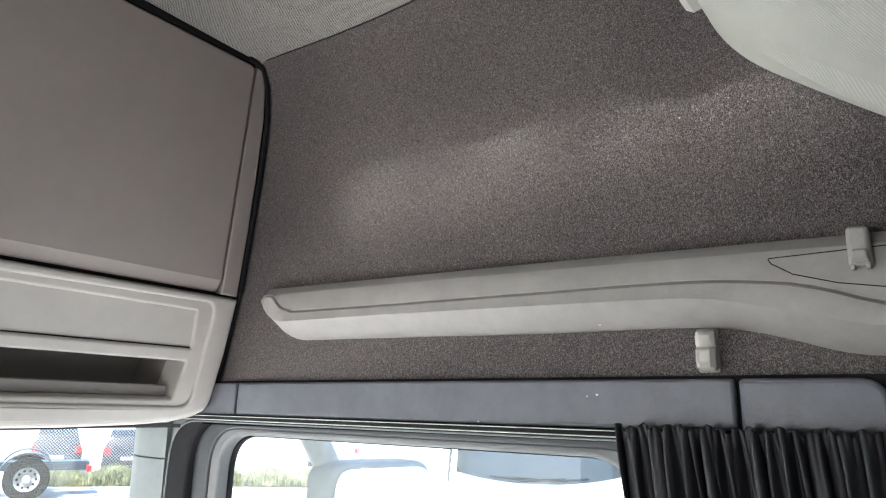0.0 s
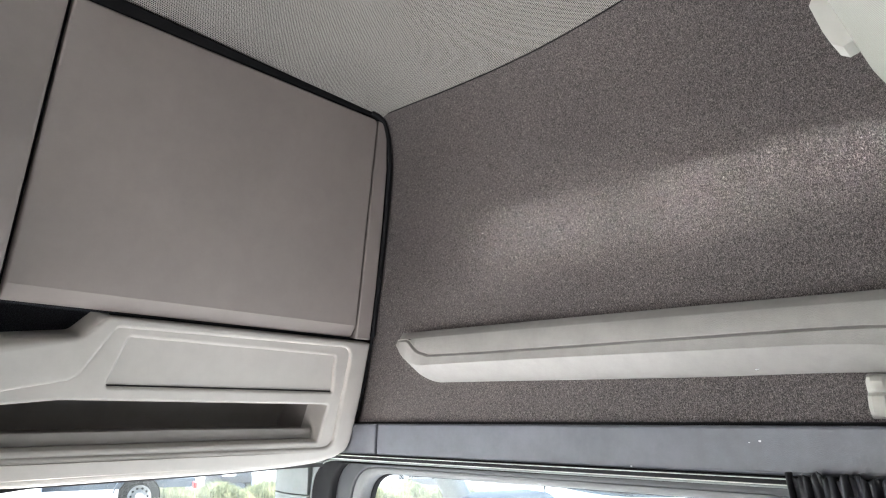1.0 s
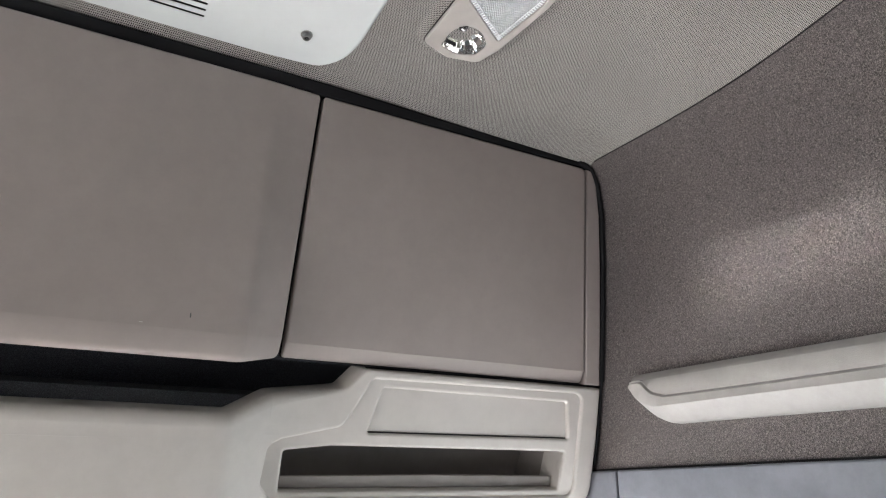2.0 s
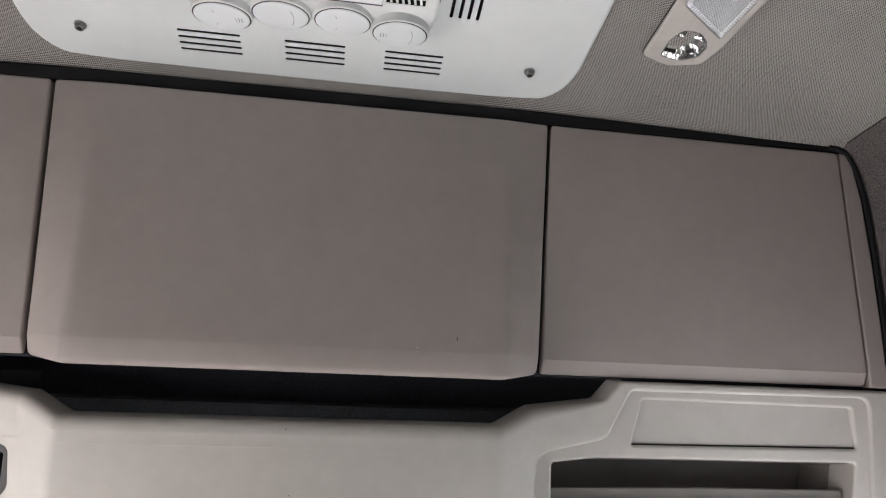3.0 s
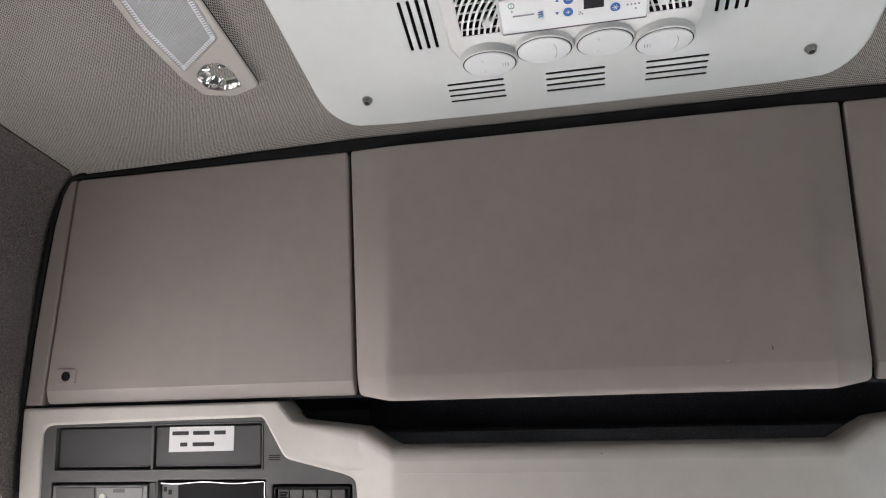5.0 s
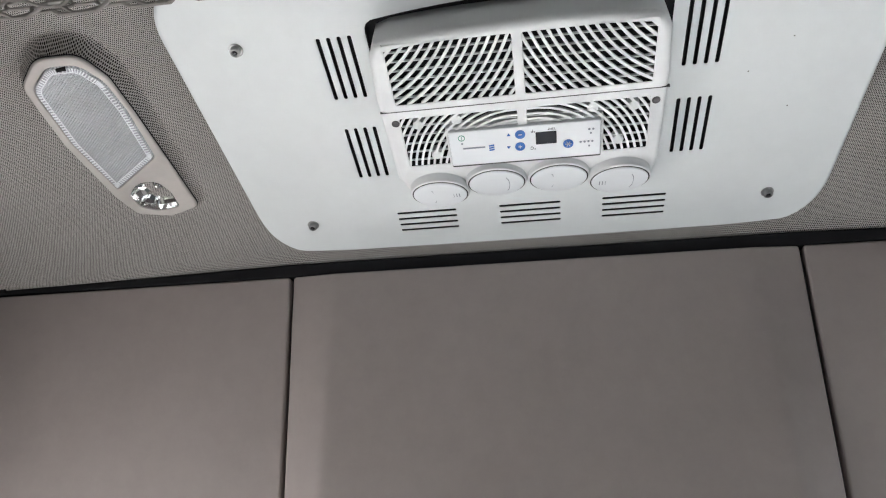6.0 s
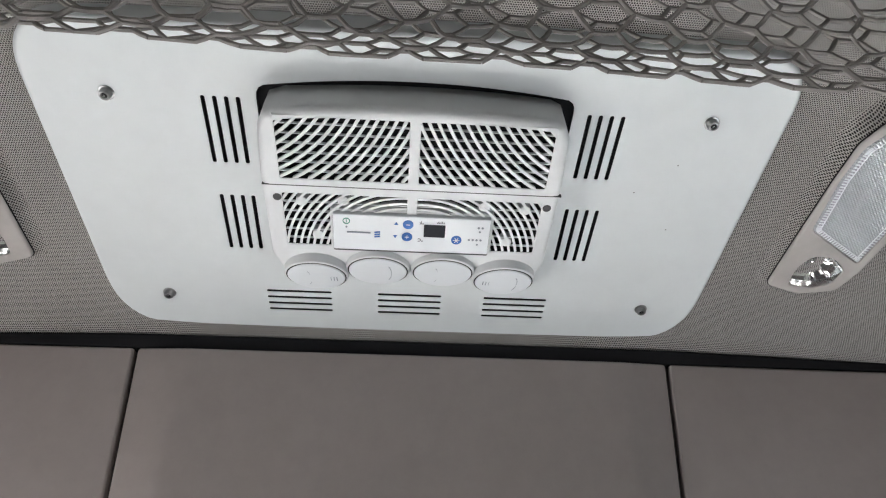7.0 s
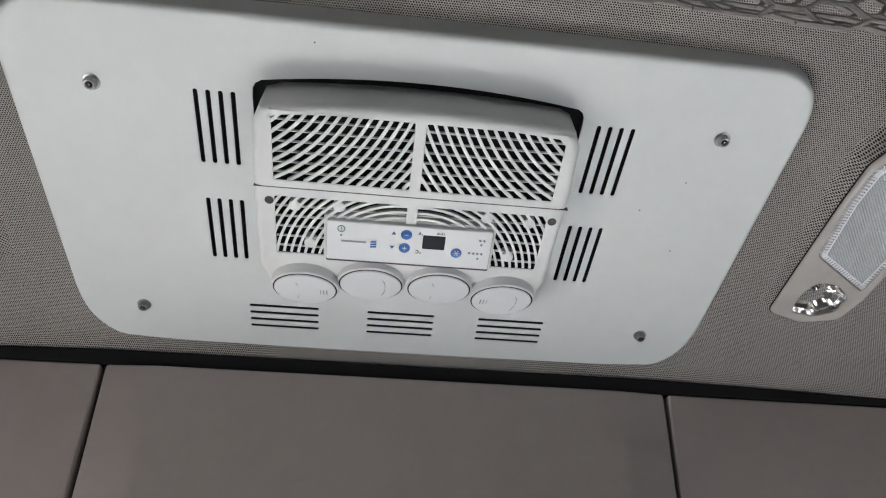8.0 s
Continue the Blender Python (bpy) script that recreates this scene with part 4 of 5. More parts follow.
    # chrome-edged dark display
    rd = part("display", plate(rect(-0.7735, -0.5755, 1.536, 1.5905, 0.002), [], -0.03, -0.012, 0.001, front), BLACK, k, "black display opening")
    br = part("bracket", plate(rect(-0.7725, -0.741, 1.5385, 1.588, 0.001), [], -0.014, -0.0113, 0.0005, front), RADIO_MID, rd, "grey slotted bracket")
    for u0, u1, v0, v1 in ((-0.769, -0.7635, 1.575, 1.583), (-0.760, -0.7535, 1.570, 1.578), (-0.7695, -0.766, 1.556, 1.5605), (-0.7645, -0.7615, 1.556, 1.561), (-0.758, -0.7515, 1.558, 1.563), (-0.758, -0.7515, 1.542, 1.551)):
        part("slot", plate(rect(u0, u1, v0, v1, 0.0005), [], -0.012, -0.0110, 0.0, front), BLACK, br)
    part("red_lamp", lathe([(0.0035, -0.0125), (0.0035, -0.0116), (0.0, -0.0114)], lambda u, v, d: front(-0.694 + u * 0.8, 1.558 + v * 1.6, d), 12), plastic("dull_red", (0.10, 0.012, 0.012), 0.4, 300, 0.0), rd, "dull red mark behind the glass")
    for v0, amp in ((1.5895, -1), (1.537, 1)):
        pts = [front(-0.774 + 0.0198 * i, v0 + 0.0016 * math.sin(i * 1.1) * amp, -0.009) for i in range(11)]
        part("chrome_edge", tube(pts, 0.0010, 8), CHROME, rd, "wavy chrome edge")
    for u in (-0.7745, -0.5745):
        part("chrome_edge", tube([front(u, 1.5365, -0.009), front(u, 1.5635, -0.0085), front(u, 1.590, -0.009)], 0.0007, 6), CHROME, rd, "chrome edge")
    # paper note with writing that is kept as bars
    n = thing("paper_note", (-0.697, 1.12, 1.641), "white paper note with black handwriting on the cover flap", "note")
    part("sheet", plate([(-0.761, 1.6405), (-0.634, 1.6415), (-0.6335, 1.6825), (-0.760, 1.6830)], [], -0.0104, -0.0095, 0.0, front), PAPER, n)
    bars = [(-0.7545, -0.722, 1.6665, 1.6775), (-0.7135, -0.681, 1.6665, 1.6775), (-0.672, -0.650, 1.6665, 1.6775), (-0.7385, -0.7245, 1.6475, 1.6585), (-0.714, -0.672, 1.6475, 1.6585)]
    for u0, u1, v0, v1 in bars:
        part("writing_bar", plate(rect(u0, u1, v0 + 0.0022, v1 - 0.0022, 0.0015), [], -0.0097, -0.0091, 0.0, front), INK, n)


build_console()


# ---- roof cover with the parking air conditioner ----
def hex_net(w, h, cell, tall, jitter, mp, r, seed):
    """A sheet of flat-topped six-sided meshes of cord, its lowest row open-edged."""
    random.seed(seed)
    edges, seen = set(), {}

    def node(u, v):
        key = (round(u * 4000), round(v * 4000))
        if key not in seen:
            seen[key] = (u + random.uniform(-jitter, jitter) * cell, v + (0.0 if v < 0.001 else random.uniform(-jitter, jitter) * tall))
        return key
    step = cell * 0.72
    for i in range(int(w / step) + 1):
        for j in range(int(h / tall)):
            cx, cy = -w / 2 + i * step, (j + 0.5) * tall + (i % 2) * tall / 2
            a, b = cell * 0.5, cell * 0.22
            ks = [node(u, v) for u, v in ((cx - b, cy - tall / 2), (cx + b, cy - tall / 2), (cx + a, cy), (cx + b, cy + tall / 2), (cx - b, cy + tall / 2), (cx - a, cy))]
            for p, q in zip(ks, ks[1:] + ks[:1]):
                edges.add((min(p, q), max(p, q)))
    bm = bmesh.new()
    for p, q in sorted(edges):
        (u0, v0), (u1, v1) = seen[p], seen[q]
        tube([mp(u0, v0), mp((u0 + u1) / 2, (v0 + v1) / 2 - 0.0006), mp(u1, v1)], r * random.uniform(0.85, 1.15), 6, bm)
    return bm


def build_cover():
    c = thing("roof_cover", (0, 0.74, 2.2), "white plastic roof hatch cover with ventilation slots", "cover")
    o = fillet([(-0.452, 0.502, 0.07), (0.450, 0.502, 0.07), (0.4345, 0.996, 0.105), (-0.436, 0.996, 0.105)], 10)
    holes = []
    for u0 in (-0.210, -0.0475, 0.1105):
        for i in range(4):
            y = 0.9075 + 0.0128 * i
            holes.append(rect(u0, u0 + 0.0945, y - 0.0022, y + 0.0022, 0.0020, 2))
    for v0 in (0.590, 0.7325):
        for s in (-1, 1):
            for i in range(4):
                x = s * (0.2062 + 0.0135 * i) - 0.0025
                holes.append(rect(x - 0.0025, x + 0.0025, v0, v0 + 0.0925, 0.0023, 2))
    arc = [(u, 0.5595 + 0.42 * u * u) for u in [-0.177 + 0.022 * i for i in range(17)]]
    unit_hole = arc + [(0.1805, 0.5765), (0.1828, 0.582), (0.1835, 0.59), (0.1835, 0.80), (-0.1875, 0.80), (-0.1875, 0.59), (-0.1865, 0.582), (-0.1835, 0.5765)]
    # the rear wall of the rim leans outwards towards the headliner
    rim = lambda u, v, d: cover(u, v - (max(0.0, -d - 0.008) * 0.35 if v < 0.56 else 0.0), d)
    # slot walls and the sheet behind are coloured black for the slots' shade
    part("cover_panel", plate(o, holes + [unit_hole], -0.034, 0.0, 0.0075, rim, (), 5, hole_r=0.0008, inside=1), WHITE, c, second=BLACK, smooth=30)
    part("slot_shade", plate(rect(-0.3, 0.3, 0.54, 0.97), [], -0.020, -0.0085, 0.0, cover), BLACK, c, "black sheet standing in for the shade in the slots")
    for u, v in ((-0.3525, 0.9185), (0.3525, 0.9185), (-0.357, 0.5925), (0.352, 0.5925)):
        m = lambda a, b, d, u=u, v=v: cover(u + a, v + b, d)
        sc = part("screw", lathe([(0.0092, -0.001), (0.0092, 0.0010), (0.0072, 0.0013), (0.0068, 0.0068), (0.0056, 0.0082), (0.0042, 0.0084), (0.0038, 0.0078), (0.0036, 0.0055)], m, 20, False), STEEL, c, "steel socket screw with washer")
        part("socket", lathe([(0.0040, 0.0050), (0.0040, 0.0058), (0.0, 0.0058)], m, 6), BLACK, sc, "dark hexagon socket")
        part("socket_pin", lathe([(0.0012, 0.0050), (0.0012, 0.0078), (0.0, 0.0080)], m, 10), CHROME, sc, "bright pin in the socket")

    for u, v in ((0.33, 0.655), (0.345, 0.76), (-0.12, 0.525), (0.285, 0.70)):
        part("speck", lathe([(0.0011, -0.0005), (0.0009, 0.0003), (0.0, 0.0004)], lambda p, q, d, u=u, v=v: cover(u + p, v + q, d), 8), RADIO_DARK, c, "tiny dark speck of dirt")

    # air conditioner body
    a = thing("air_conditioner", (0, 0.7, 2.15), "white parking air conditioner with curved grilles and four round vents", "air conditioner")
    vents = ((-0.1285, 0.8330), (-0.0450, 0.8190), (0.0430, 0.8190), (0.1275, 0.8310))

    def body(u, v, d):
        return cover(u, v, d - max(0.0, v - 0.775) * 0.30 * (1 if d > 0 else 0))
    fr = []
    for i in range(61):
        u = 0.172 - 0.344 * i / 60
        fr.append((u, max(v0 + math.sqrt(max(0.0, 0.0455 ** 2 - (u - u0) ** 2)) for u0, v0 in vents)))
    back = [(u, 0.5695 + 0.3 * u * u) for u in [-0.155 + 0.031 * i for i in range(11)]]
    o = back + [(0.168, 0.583), (0.1755, 0.60), (0.1780, 0.66), (0.1780, 0.80)] + fr + [(-0.1840, 0.80), (-0.1840, 0.66), (-0.1810, 0.60), (-0.173, 0.583)]
    g = {"ul": rect(-0.1605, -0.0085, 0.584, 0.6685, 0.002, 2), "ur": rect(0.0040, 0.1575, 0.584, 0.6685, 0.002, 2), "ll": rect(-0.1605, -0.0085, 0.6905, 0.772, 0.002, 2), "lr": rect(0.0040, 0.1575, 0.6905, 0.772, 0.002, 2)}
    # inner walls and back sheet are black, putting the grilles' depth shade in colour
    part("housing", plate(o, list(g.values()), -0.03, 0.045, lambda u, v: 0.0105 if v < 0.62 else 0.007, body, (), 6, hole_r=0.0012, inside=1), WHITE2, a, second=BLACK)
    part("grille_shade", plate(rect(-0.1635, 0.1605, 0.584, 0.772), [], -0.004, 0.002, 0.0, cover), BLACK, a, "black sheet standing in for the shade behind the grilles")
    part("seam", plate(rect(-0.183, 0.179, 0.6777, 0.6787), [], 0.04, 0.0453, 0.0, cover), RADIO_DARK, a, "thin seam across the housing")

    # slats of the upper grilles: arcs about a far centre; of the lower: arcs about the keypad
    def arcs(cu, cv, radii, u0, u1, v0, v1, w):
        for r in radii:
            run = []
            for k in range(721):
                t = math.radians(k / 2)
                u, v = cu + r * math.cos(t), cv + r * math.sin(t)
                ok = u0 <= u <= u1 and v0 <= v <= v1
                if ok:
                    run.append(t)
                if (not ok or k == 720) and len(run) > 1:
                    yield r, run
                if not ok:
                    run = []

    def slat(cu, cv, r, run, w):
        step = max(1, len(run) // 9)
        ts = run[::step]
        ts = ts if ts[-1] == run[-1] else ts + [run[-1]]
        return loft([[cover(cu + q * math.cos(t), cv + q * math.sin(t), d) for q, d in ((r - w, 0.0440), (r + w, 0.0440), (r + w * 0.6, 0.0390), (r - w * 0.6, 0.0390))] for t in ts])

    for s in (-1, 1):
        u0, u1 = (-0.1605, -0.0085) if s < 0 else (0.0040, 0.1575)
        cu, cv = s * 0.257, 0.487
        for r, run in arcs(cu, cv, [0.0965 + 0.0098 * i for i in range(22)], u0 - 0.0016, u1 + 0.0016, 0.5825, 0.6700, 0.0021):
            part("grille_slat", slat(cu, cv, r, run, 0.0019), WHITE2, a)
        for i in range(6):
            v = 0.5945 + 0.0130 * i
            part("grille_wire", loft([[cover(u, v + e, d) for e, d in ((-0.0005, 0.0424), (0.0005, 0.0424), (0.0004, 0.0385), (-0.0004, 0.0385))] for u in (u0, u1)]), WHITE2, a)
        cu, cv = s * 0.012, 0.792
        for r, run in arcs(cu, cv, [0.075 + 0.0083 * i for i in range(14)], u0 - 0.0016, u1 + 0.0016, 0.6890, 0.772, 0.0019):
            part("grille_slat", slat(cu, cv, r, run, 0.0017), WHITE2, a)
        for i in range(5):
            v = 0.7055 + 0.0145 * i
            part("grille_wire", loft([[cover(u, v + e, d) for e, d in ((-0.0006, 0.0420), (0.0006, 0.0420), (0.0006, 0.039), (-0.0006, 0.039))] for u in (u0, u1)]), WHITE2, a)
        for bu, bv in ((0.138, 0.7035), (0.121, 0.7565), (0.087, 0.7005)):
            part("grille_boss", lathe([(0.0072, 0.03), (0.0072, 0.043), (0.006, 0.0437), (0, 0.0437)], lambda p, q, d, bu=bu, bv=bv: cover(s * bu + p, bv + q, d), 16), WHITE2, a)
    for u in (-0.1665, 0.1640):
        part("housing_screw", lathe([(0.0052, 0.044), (0.0052, 0.0456), (0.0042, 0.0458), (0.0036, 0.0454), (0, 0.0454)], lambda p, q, d, u=u: cover(u + p, 0.6965 + q, d), 18), RADIO_MID, a, "recessed grey screw")

    # round vents, tipped towards the windscreen
    for i, (u0, v0) in enumerate(vents):
        def m(p, q, d, u0=u0, v0=v0):
            cs, sn = math.cos(radians(21)), math.sin(radians(21))
            return cover(u0 + p, v0 + q * cs + d * sn, 0.0275 - q * sn + d * cs)
        v = part("round_vent", lathe([(0.0435, -0.03), (0.0435, 0.006), (0.0428, 0.009), (0.0405, 0.0105)], m, 48), WHITE2, a, "round white air vent")
        part("vent_gap", lathe([(0.0410, 0.004), (0.0408, 0.0106), (0.0390, 0.0106), (0.0390, 0.004)], m, 48), BLACK, v, "dark ring gap")
        part("vent_disc", lathe([(0.0391, 0.003), (0.0391, 0.0112), (0.0382, 0.0122), (0.030, 0.0132), (0.015, 0.0138), (0.0, 0.014)], m, 48), KEYPAD, v, "slightly domed white disc")
        mark = [m(0.0125 * (1 if i in (1, 3) else -1) + 0.006 * math.cos(t), 0.022 * math.sin(t), 0.0134) for t in [-1.2 + 0.24 * k for k in range(11)]]
        part("vent_line", tube(mark, 0.00045, 5), PRINT, v, "fine moulded line")
        if i in (0, 3):
            for k in range(3):
                uu = (0.020 + 0.004 * k) * (1 if i == 0 else -1)
                part("vent_ridge", tube([m(uu, -0.005, 0.0132), m(uu, 0.006, 0.0132)], 0.0006, 5), PRINT, v)

    pad_face = lambda u, v, d: cover(u, v + 0.0045, d + (v - 0.7335) * 0.07)
    # keypad: read from the windscreen side
    part("keypad_mount", plate(rect(-0.1045, 0.1015, 0.7085, 0.7725, 0.004, 3), [], 0.034, 0.0438, 0.0012, pad_face), WHITE2, a, "plain white field round the keypad")
    kp = part("keypad", plate(rect(-0.1005, 0.0975, 0.7115, 0.7665, 0.002, 3), [], 0.04, 0.0505, 0.0015, pad_face), KEYPAD, a, "pale foil keypad with a small display")
    # dark strip drawn in as the shadow line at the keypad's front
    part("keypad_shadow", plate(rect(-0.1008, 0.0978, 0.7140, 0.7698, 0.002, 3), [], 0.036, 0.0487, 0.0008, pad_face), RADIO_DARK, a, "dark strip put in for the shadow line beyond the keypad")
    top = lambda u, v, d: pad_face(u, v, 0.0506 + d)
    part("display", plate(rect(0.0135, 0.0405, 0.7225, 0.7415, 0.001, 2), [], -0.001, 0.0004, 0.0, top), SCREEN, kp, "dark display")
    for u, v in ((-0.0065, 0.7235), (-0.0075, 0.7425), (0.0555, 0.7445)):
        part("button", lathe([(0.0067, -0.001), (0.0067, 0.0004), (0.0, 0.0005)], lambda p, q, d, u=u, v=v: top(u + p, v + q, d), 24), BLUE, kp, "round blue button")
    part("minus_sign", plate(rect(-0.0088, -0.0042, 0.7230, 0.7240), [], 0.0, 0.0009, 0.0, top), PAPER, kp)
    part("plus_sign", plate(rect(-0.0100, -0.0050, 0.7420, 0.7430), [], 0.0, 0.0009, 0.0, top), PAPER, kp)
    part("plus_sign", plate(rect(-0.0080, -0.0070, 0.7400, 0.7450), [], 0.0, 0.00085, 0.0, top), PAPER, kp)
    for k in range(3):
        t = math.pi / 3 * k
        part("snow_mark", tube([top(0.0555 - 0.0042 * math.cos(t), 0.7445 - 0.0042 * math.sin(t), 0.0008), top(0.0555 + 0.0042 * math.cos(t), 0.7445 + 0.0042 * math.sin(t), 0.0008)], 0.00045, 5), PAPER, kp, "white snow mark")
    for u, v, tip in ((-0.0215, 0.7225, -1), (-0.0225, 0.7425, 1)):
        part("arrow", plate([(u - 0.0025, v - 0.0018 * tip), (u + 0.0025, v - 0.0018 * tip), (u, v + 0.0024 * tip)], [], -0.0005, 0.0004, 0.0, top), BLUE, kp, "small blue arrow")
    ring = [(0.0046 * math.cos(t), 0.0046 * math.sin(t)) for t in [2 * math.pi * k / 20 for k in range(20)]]
    part("power_mark", plate([(-0.0835 + p, 0.7215 + q) for p, q in ring], [[(-0.0835 + p * 0.8, 0.7215 + q * 0.8) for p, q in ring]], -0.0005, 0.0004, 0.0, top), GREEN, kp, "green power mark")
    part("power_mark", plate(rect(-0.0839, -0.0831, 0.7190, 0.7240), [], -0.0005, 0.0004, 0.0, top), GREEN, kp, "green power mark")
    for u, v in ((-0.0835, 0.7305), (0.0845, 0.7305), (0.0825, 0.7505)):
        part("lamp_dot", lathe([(0.0013, -0.0005), (0.0013, 0.0004), (0, 0.0005)], lambda p, q, d, u=u, v=v: top(u + p, v + q, d), 10), PRINT, kp)
    for k in range(2):
        part("star_mark", lathe([(0.0016, -0.0005), (0.0016, 0.0003), (0, 0.0004)], lambda p, q, d, k=k: top(0.0825 + 0.005 * k + p, 0.7245 + q, d), 6), PRINT, kp)
    for k in range(4):
        part("star_mark", lathe([(0.0016, -0.0005), (0.0016, 0.0003), (0, 0.0004)], lambda p, q, d, k=k: top(0.0715 + 0.005 * k + p, 0.7435 + q, d), 6), PRINT, kp)
    part("maker_bar", plate(rect(-0.083, -0.0535, 0.7375, 0.7395), [], -0.0005, 0.0004, 0.0, top), PRINT, kp, "plain bar in place of lettering")
    for k in range(3):
        part("maker_mark", plate([(-0.0485, 0.7365 + 0.0035 * k), (-0.0415, 0.7355 + 0.0035 * k), (-0.0415, 0.7375 + 0.0035 * k), (-0.0485, 0.7385 + 0.0035 * k)], [], -0.0005, 0.0004, 0.0, top), BLUE, kp, "slanting blue bar")
    for word, size, u, v in (("°F", 0.0065, 0.0105, 0.7195), ("°C", 0.0065, 0.0095, 0.7465), ("TEMP", 0.0042, 0.0345, 0.7185)):
        part("lettering", text_mesh(word, size, lambda p, q, d, u=u, v=v: top(u - p, v + q, d)), INK, kp, "small printed " + word)


build_cover()


def prism_lens():
    """Silver-backed lens moulded with crossed rows of small prisms, gently waved as a whole."""
    m, t, b = nodes_of("prismatic_lens")
    b.inputs["Base Color"].default_value = (0.9, 0.925, 0.96, 1)
    b.inputs["Metallic"].default_value, b.inputs["Roughness"].default_value = 0.55, 0.2
    b.inputs["Coat Weight"].default_value, b.inputs["Coat Roughness"].default_value = 0.4, 0.05
    co = t.nodes.new("ShaderNodeTexCoord").outputs["Object"]
    total = None
    for turn, scale, tall in ((38, 100.0, 1.0), (-52, 100.0, 1.0), (20, 9.0, 3.2)):
        mp = t.nodes.new("ShaderNodeMapping")
        mp.inputs["Rotation"].default_value = (0, 0, radians(turn))
        t.links.new(co, mp.inputs[0])
        w = t.nodes.new("ShaderNodeTexWave")
        w.bands_direction = "X"
        w.inputs["Scale"].default_value = scale
        if scale < 20:
            w.inputs["Distortion"].default_value = 6.0
            w.inputs["Detail Scale"].default_value = 3.0
        t.links.new(mp.outputs[0], w.inputs["Vector"])
        k = t.nodes.new("ShaderNodeMath")
        k.operation = "MULTIPLY"
        t.links.new(w.outputs["Fac"], k.inputs[0])
        k.inputs[1].default_value = tall
        if total:
            add = t.nodes.new("ShaderNodeMath")
            add.operation = "ADD"
            t.links.new(total, add.inputs[0])
            t.links.new(k.outputs[0], add.inputs[1])
            total = add.outputs[0]
        else:
            total = k.outputs[0]
    bump(t, b, total, 1.0, 0.0011)
    return m


PRISM = prism_lens()
FACET = metal("faceted_reflector", (0.92, 0.92, 0.92), 0.1)
RIB_CLEAR = plastic("frosted_clear_plastic", (0.72, 0.74, 0.77), 0.2, 600, 0.1, 0.03, 0.02, 0.6)
LAMP_GREY = plastic("warm_grey_lamp_plastic", (0.44, 0.415, 0.395), 0.5, 900, 0.25, 0.04, 0.04)


def build_lamp(s):
    lm = thing("reading_lamp", (s * 0.58, 0.71, 2.2), "grey roof lamp with a long prismatic lens and a faceted spotlight", "ceiling lamp", "roof lamps")
    pl = lambda u, v, d: Vector((s * u, v, 2.195 - 0.12 * (u - 0.55) - 0.1 * (v - 0.8) - d))
    o = fillet([(0.552, 0.561, 0.03), (0.607, 0.556, 0.035), (0.6455, 0.590, 0.03), (0.6455, 0.69, 0.0), (0.6290, 0.797, 0.01), (0.614, 0.840, 0.02), (0.565, 0.856, 0.02), (0.517, 0.8455, 0.012), (0.5205, 0.77, 0.0), (0.5265, 0.66, 0.0), (0.532, 0.60, 0.03)], 6)
    lens = fillet([(0.559, 0.573, 0.028), (0.599, 0.569, 0.03), (0.6345, 0.596, 0.03), (0.6345, 0.69, 0.0), (0.6175, 0.7845, 0.005), (0.5345, 0.7365, 0.014), (0.5335, 0.65, 0.0), (0.5395, 0.603, 0.03)], 6)
    spot = fillet([(0.5440, 0.838, 0.006), (0.5440, 0.806, 0.03), (0.555, 0.779, 0.025), (0.586, 0.779, 0.03), (0.607, 0.799, 0.014), (0.602, 0.826, 0.014), (0.580, 0.8395, 0.03)], 6)
    part("housing", plate(o, [lens, spot], -0.03, 0.004, 0.0035, pl, (), 4, hole_r=0.0010), LAMP_GREY, lm, "warm grey plastic lamp housing")
    oo = o if area2(o) > 0 else o[::-1]
    lift = lambda u, v, e: Vector((s * u, v, roof_z(s * u, v) - e))
    rows = [[pl(u, v, -0.0005) for u, v in inset(oo, 0.0006)]]
    for q, w in ((0.001, 0.08), (0.006, 0.5), (0.010, 0.82), (0.014, 0.97), (0.018, 1.02)):
        rows.append([pl(u, v, -0.001) * (1 - w) + lift(u, v, -0.0002) * w for u, v in inset(oo, -q)])
    part("bezel", loft(rows, caps=False), HEADLINER, lm, "fabric dimple drawn down round the housing", smooth=60)
    # black tube stands in for the shadow line where housing meets headliner
    jl = [pl(u, v, -0.0002) for u, v in inset(oo, -0.0004)]
    part("shadow_line", tube(jl + jl[:1], 0.0010, 6), BLACK, lm, "black line put in for the shadow round the housing")
    li = inset(lens if area2(lens) > 0 else lens[::-1], 0.0008)
    part("lens", plate(li, [], -0.0015, 0.0045, 0.003, pl, (), 4), PRISM, lm, "clear prismatic lens over a silver reflector")
    ribs = bmesh.new()
    run = [Vector(p) for p in li]
    for p, q in zip(run, run[1:] + run[:1]):
        steps = max(1, round((q - p).length / 0.0044))
        inward = Vector((-(q - p).y, (q - p).x)).normalized()
        for k in range(steps):
            c = p + (q - p) * ((k + 0.5) / steps)
            tube([pl(*(c + inward * 0.0022), 0.0042), pl(*(c + inward * 0.0075), 0.0044)], 0.0012, 5, ribs)
    part("rim_ribs", ribs, RIB_CLEAR, lm, "fine clear ribs round the lens rim")
    rim = [pl(u, v, 0.0050) for u, v in inset(li, 0.0082)]
    part("lens_rim", tube(rim + rim[:1], 0.0008, 6), RIB_CLEAR, lm, "raised inner rim of the lens")
    part("latch", plate(rect(0.5745, 0.5865, 0.5725, 0.5765), [], 0.0, 0.0068, 0.0005, pl), BLACK, lm, "small dark latch slot")
    si = inset(spot if area2(spot) > 0 else spot[::-1], 0.0006)
    cu, cv = 0.573, 0.810
    rows = [[pl(cu + (u - cu) * k, cv + (v - cv) * k, d) for u, v in si] for k, d in ((1.0, 0.0025), (0.93, -0.006))]
    random.seed(6)
